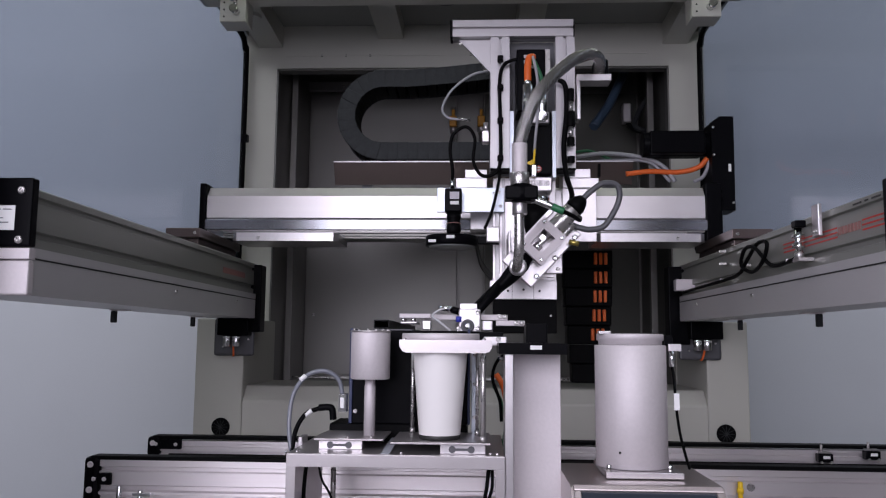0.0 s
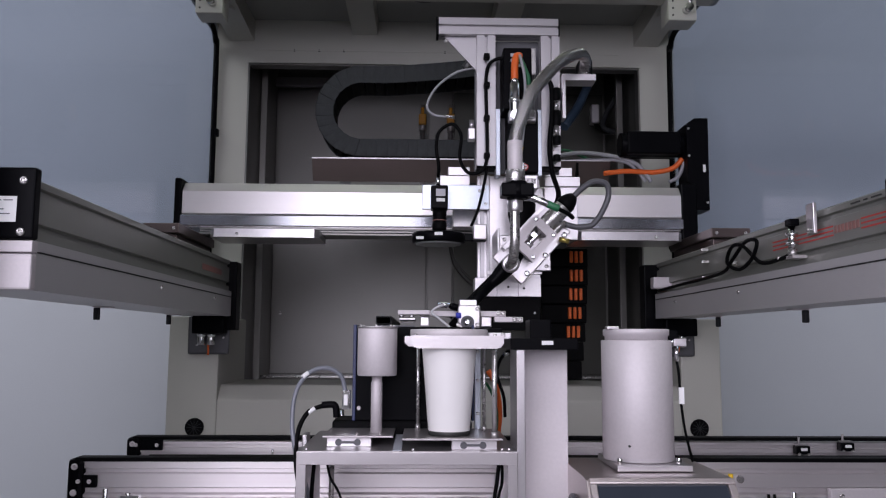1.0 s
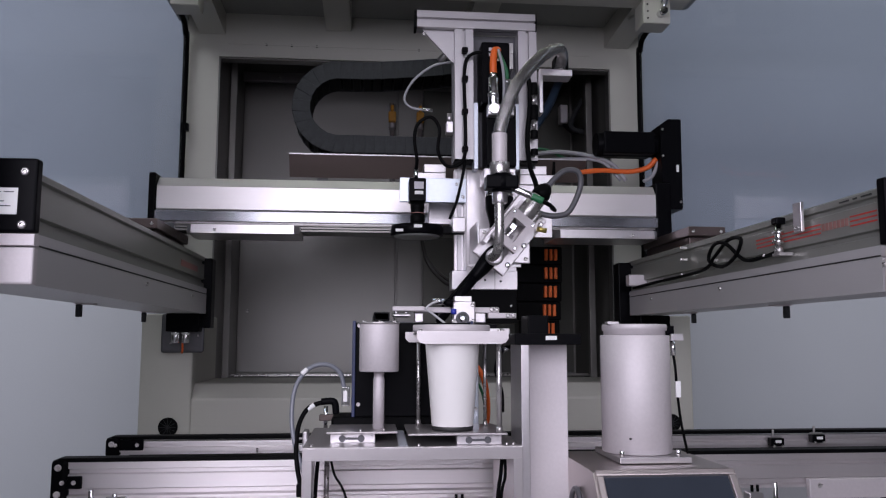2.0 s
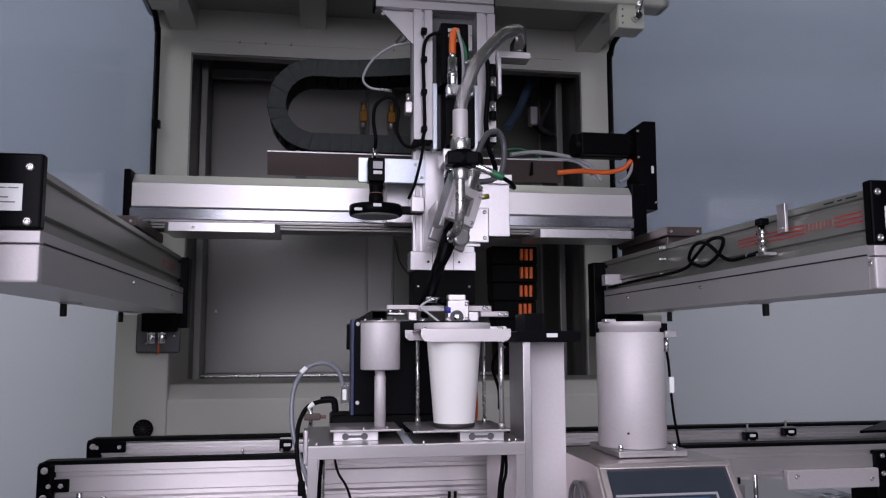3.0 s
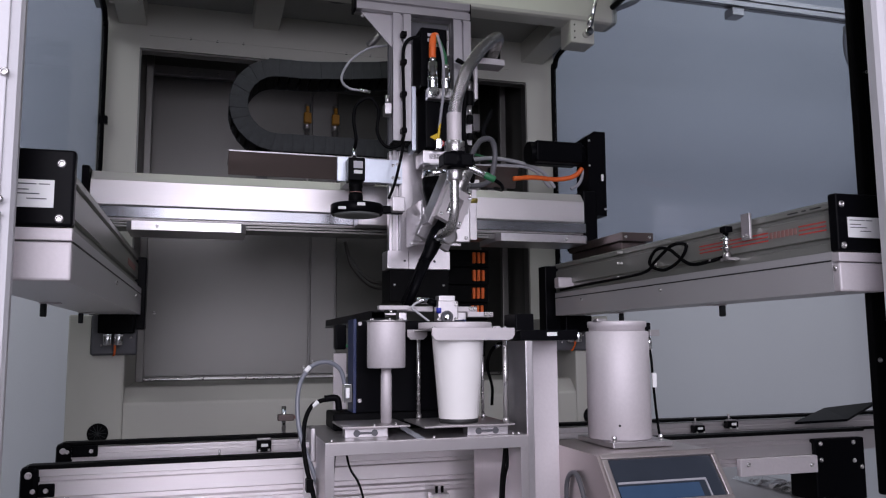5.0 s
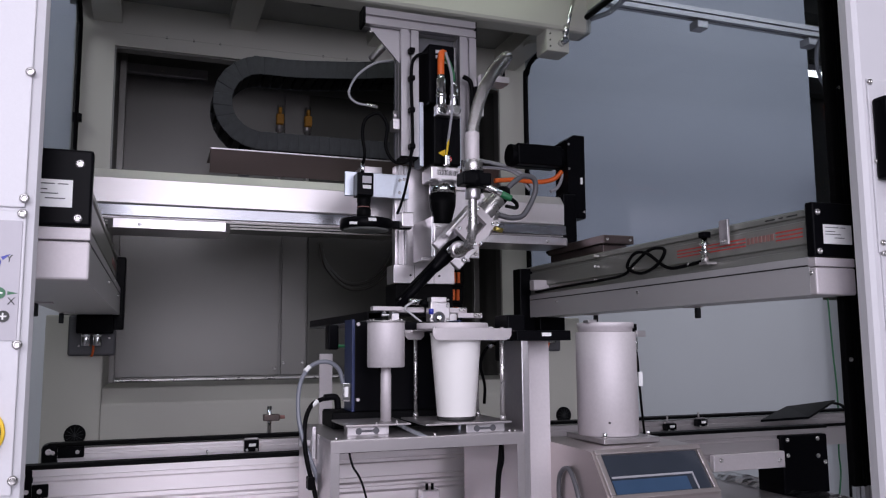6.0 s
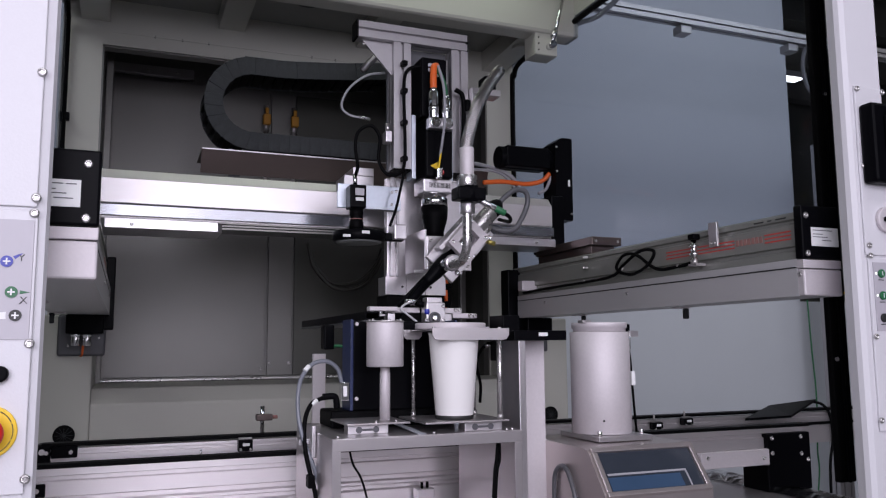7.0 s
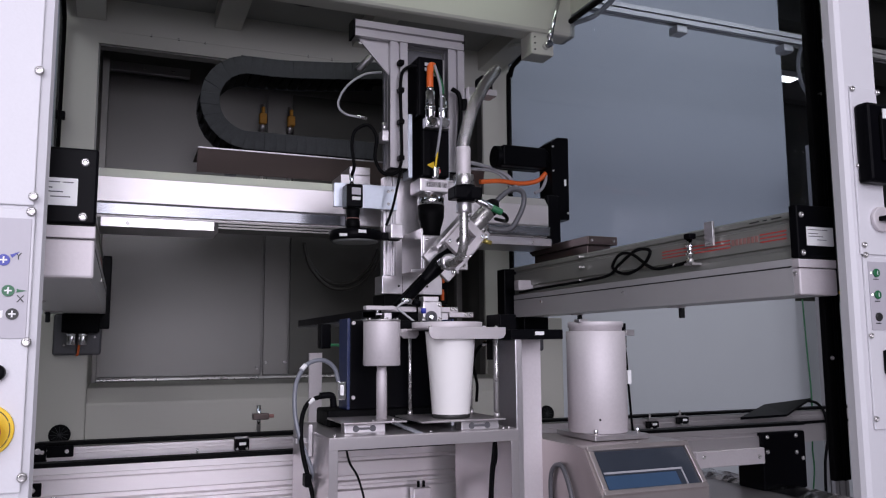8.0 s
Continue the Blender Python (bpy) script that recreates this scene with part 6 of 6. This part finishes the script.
part("pan", box(bm_new(), 0.2645, 0.374, -0.710, -0.58, 1.0135, 1.0222, 0.001), PLATE, wi, "aluminium pan")
for x, y in ((0.269, -0.705), (0.356, -0.702)):
    bm = bm_new()
    rod(bm, (x, y, 1.0225), (x, y, 1.032), 0.004, 10, bevel=0.001)
    part("stud", bm, CHROME, wi)
bm = bm_new()
cable(bm, [(0.205, -0.72, 0.90), (0.203, -0.73, 0.93), (0.203, -0.70, 0.975), (0.203, -0.665, 0.96), (0.204, -0.66, 0.90), (0.204, -0.665, 0.84)], 0.004, 8)
part("side_cable", bm, GREYD, wi, "grey cable loop on the side")
rc = thing("large_canister", (0.312, -0.645, 1.0225), "large satin aluminium canister with clamp rim", "canister")
bm = bm_new()
lathe(bm, [(0.052, 1.0228), (0.0532, 1.024), (0.0532, 1.2005), (0.0522, 1.2015), (0.047, 1.2018)], pose(0.3125, -0.645, 0), 64)
part("body", bm, SATIN, rc)
bm = bm_new()
lathe(bm, [(0.0475, 1.202), (0.0475, 1.208), (0.0500, 1.209), (0.0500, 1.217), (0.0490, 1.2185), (0.044, 1.2185), (0.043, 1.21)], pose(0.3125, -0.645, 0), 64)
part("rim", bm, SATIN, rc, "turned aluminium rim")
bm = bm_new()
box(bm, 0.262, 0.280, -0.672, -0.655, 1.2175, 1.2225, 0.001)
part("latch", bm, PLATE, rc)
bm = bm_new()
rod(bm, (0.287, -0.6930, 1.047), (0.287, -0.6905, 1.047), 0.0018, 10)
part("hole", bm, INK, rc)
bm = bm_new()
box(bm, 0.364, 0.376, -0.65, -0.63, 1.201, 1.2165, 0.001)
part("bracket", bm, BLACK, rc)
part("tag", box(bm_new(), 0.367, 0.386, -0.662, -0.655, 1.193, 1.204, 0.0008), PLATE, rc, "small bright tag")
bm = bm_new()
rod(bm, (0.375, -0.645, 1.170), (0.375, -0.645, 1.193), 0.004, 12)
part("sensor", bm, CHROME, rc)
bm = bm_new()
cable(bm, [(0.375, -0.645, 1.172), (0.378, -0.645, 1.15), (0.380, -0.645, 1.11), (0.386, -0.64, 1.07), (0.395, -0.63, 1.04), (0.404, -0.62, 1.015)], 0.0022, 8)
part("cable", bm, RUBBER, rc)
part("cable_flag", box(bm_new(), 0.376, 0.384, -0.650, -0.6465, 1.105, 1.130), WHITE, rc)

# cables beside the table
gh = thing("grey_hose", (-0.2, -0.56, 0.95), "grey air hose arching into a small metal plug", "hose")
bm = bm_new()
cable(bm, [(-0.1820, -0.5800, 0.8490), (-0.1920, -0.6000, 0.9550), (-0.2170, -0.5900, 1.0310), (-0.2240, -0.5800, 1.0780), (-0.2190, -0.5700, 1.1210), (-0.1990, -0.5600, 1.1480), (-0.1720, -0.5550, 1.1540), (-0.1510, -0.5500, 1.1410), (-0.1430, -0.5500, 1.1160)], 0.0037, 12)
part("hose", bm, HOSEG, gh)
part("plug", box(bm_new(), -0.1470, -0.1340, -0.565, -0.545, 1.088, 1.118, 0.001), CHROME, gh, "chrome plug")
part("band", box(bm_new(), -0.1440, -0.1380, -0.5665, -0.565, 1.095, 1.112), WHITE, gh)
bm = bm_new()
cable(bm, [(-0.2110, -0.5660, 1.1390), (-0.2030, -0.5620, 1.1465)], 0.0040, 10, 4)
part("sleeve", bm, WHITE, gh)
kc = thing("black_cable", (-0.2, -0.57, 0.9), "black cable bending into an elbow plug", "cable")
bm = bm_new()
cable(bm, [(-0.1880, -0.6200, 0.8520), (-0.1990, -0.6100, 0.9400), (-0.2120, -0.6000, 0.9980), (-0.2150, -0.5900, 1.0350), (-0.2110, -0.5800, 1.0650), (-0.1980, -0.5700, 1.0860), (-0.1750, -0.5650, 1.0950)], 0.0037, 12)
part("cable", bm, RUBBER, kc)
bm = bm_new()
cable(bm, [(-0.1790, -0.5650, 1.0950), (-0.1630, -0.5650, 1.0960), (-0.1570, -0.5650, 1.0920), (-0.1550, -0.5650, 1.0760)], 0.0056, 12)
part("elbow", bm, BLACK, kc)
bm = bm_new()
cable(bm, [(-0.2010, -0.5710, 1.0830), (-0.1900, -0.5685, 1.0905)], 0.0040, 10, 4)
part("sleeve", bm, WHITE, kc)
part("tie", box(bm_new(), -0.2120, -0.2010, -0.612, -0.59, 0.955, 0.975, 0.002), RUBBER, kc)
uc = thing("table_cables", (0.1, -0.66, 0.84), "thin black cables hanging below the table", "cable")
for pts, r in (([(-0.1770, -0.6600, 1.0170), (-0.1790, -0.6600, 0.9910), (-0.1800, -0.6600, 0.9630), (-0.1820, -0.6600, 0.8550)], 0.003), ([(-0.1580, -0.6600, 1.0170), (-0.1520, -0.6600, 0.9950), (-0.1350, -0.6600, 0.9620), (-0.1080, -0.6600, 0.8540)], 0.0018), ([(0.0980, -0.6600, 1.0170), (0.0950, -0.6600, 0.9890), (0.0910, -0.6600, 0.9600), (0.0840, -0.6600, 0.8510)], 0.003), ([(0.1030, -0.6550, 1.0160), (0.1030, -0.6550, 0.9880), (0.0970, -0.6550, 0.9590), (0.0910, -0.6550, 0.8500)], 0.0025)):
    bm = bm_new()
    cable(bm, pts, r, 8)
    part("cable", bm, RUBBER, uc)
tr = thing("support_rod", (-0.174, -0.44, 0.83), "upright chrome rod with a black collar below the table", "rod")
bm = bm_new()
rod(bm, (-0.174, -0.447, 0.83), (-0.174, -0.447, 1.035), 0.0046, 18)
part("rod", bm, STEELB, tr)
bm = bm_new()
rod(bm, (-0.174, -0.447, 0.986), (-0.174, -0.447, 0.990), 0.0085, 18)
part("collar", bm, RUBBER, tr, "black rubber collar")
cl = thing("toggle_clamp", (0.04, -0.4, 0.85), "small bright toggle block with two black pins", "clamp", "toggle clamps")
c0 = (0.0620, -0.4000, 0.9040)
part("block", box(bm_new(), c0[0] - 0.018, c0[0] + 0.018, -0.41, -0.385, 0.80 + 0.03, c0[2], 0.002), PLATE, cl)
bm = bm_new()
rod(bm, (c0[0] - 0.005, -0.40, c0[2]), (c0[0] - 0.005, -0.40, c0[2] + 0.012), 0.0028, 10)
rod(bm, (c0[0] + 0.006, -0.40, c0[2]), (c0[0] + 0.006, -0.40, c0[2] + 0.012), 0.0028, 10)
part("pins", bm, RUBBER, cl)
bm = bm_new()
pst = thing("support_strip", (-0.15, -0.5, 1.041), "short upright aluminium strip behind the hose plug", "bracket")
part("strip", box(bm_new(), -0.0950, -0.0660, -0.105, -0.095, 0.985, 1.1630, 0.001), SATIN, pst)


def motions():
    gy = [(0, 0), (1.7, 0), (2.8, -0.011), (4.7, -0.011), (5.8, -0.05), (8, -0.05)]
    walk(gantry, [(t, pose(0, GY + d, 1.45)) for t, d in gy])
    xs = [(0, 0, 0), (1.7, 0, 0), (2.8, -0.074, -0.011), (4.7, -0.074, -0.011), (5.8, -0.008, -0.05), (8, -0.008, -0.05)]
    walk(car, [(t, pose(0.18 + a, 0.10 + b, 1.47)) for t, a, b in xs])
    walk(chain, [(t, pose(a * 0.1, 0.35 + b, 1.69)) for t, a, b in xs])
    zr = [(0, 0, 0, 0), (1.7, 0, 0, 0), (2.8, -0.074, -0.011, 0.053), (4.7, -0.074, -0.011, 0.053), (5.5, -0.012, -0.047, 0.075), (5.8, -0.008, -0.05, 0.060), (6.0, -0.008, -0.05, 0.027), (6.2, -0.008, -0.05, 0.006), (6.4, -0.008, -0.05, 0), (8, -0.008, -0.05, 0)]
    walk(zunit, [(t, pose(ZB[0] + a, ZB[1] + b, ZB[2] + c)) for t, a, b, c in zr])
    tr = [(0, 0, 0, 0, 43, 0), (1.7, 0, 0, 0, 43, 0), (2.8, -0.001, 0, -0.009, 19, 15), (4.7, -0.001, 0, -0.009, 19, 15), (5.7, 0, 0, 0, 43, 0), (8, 0, 0, 0, 43, 0)]
    base = TB - Vector(ZB)
    walk(tool, [(t, pose(base.x + a, base.y + b, base.z + c, 0, tilt, turn)) for t, a, b, c, tilt, turn in tr])


motions()
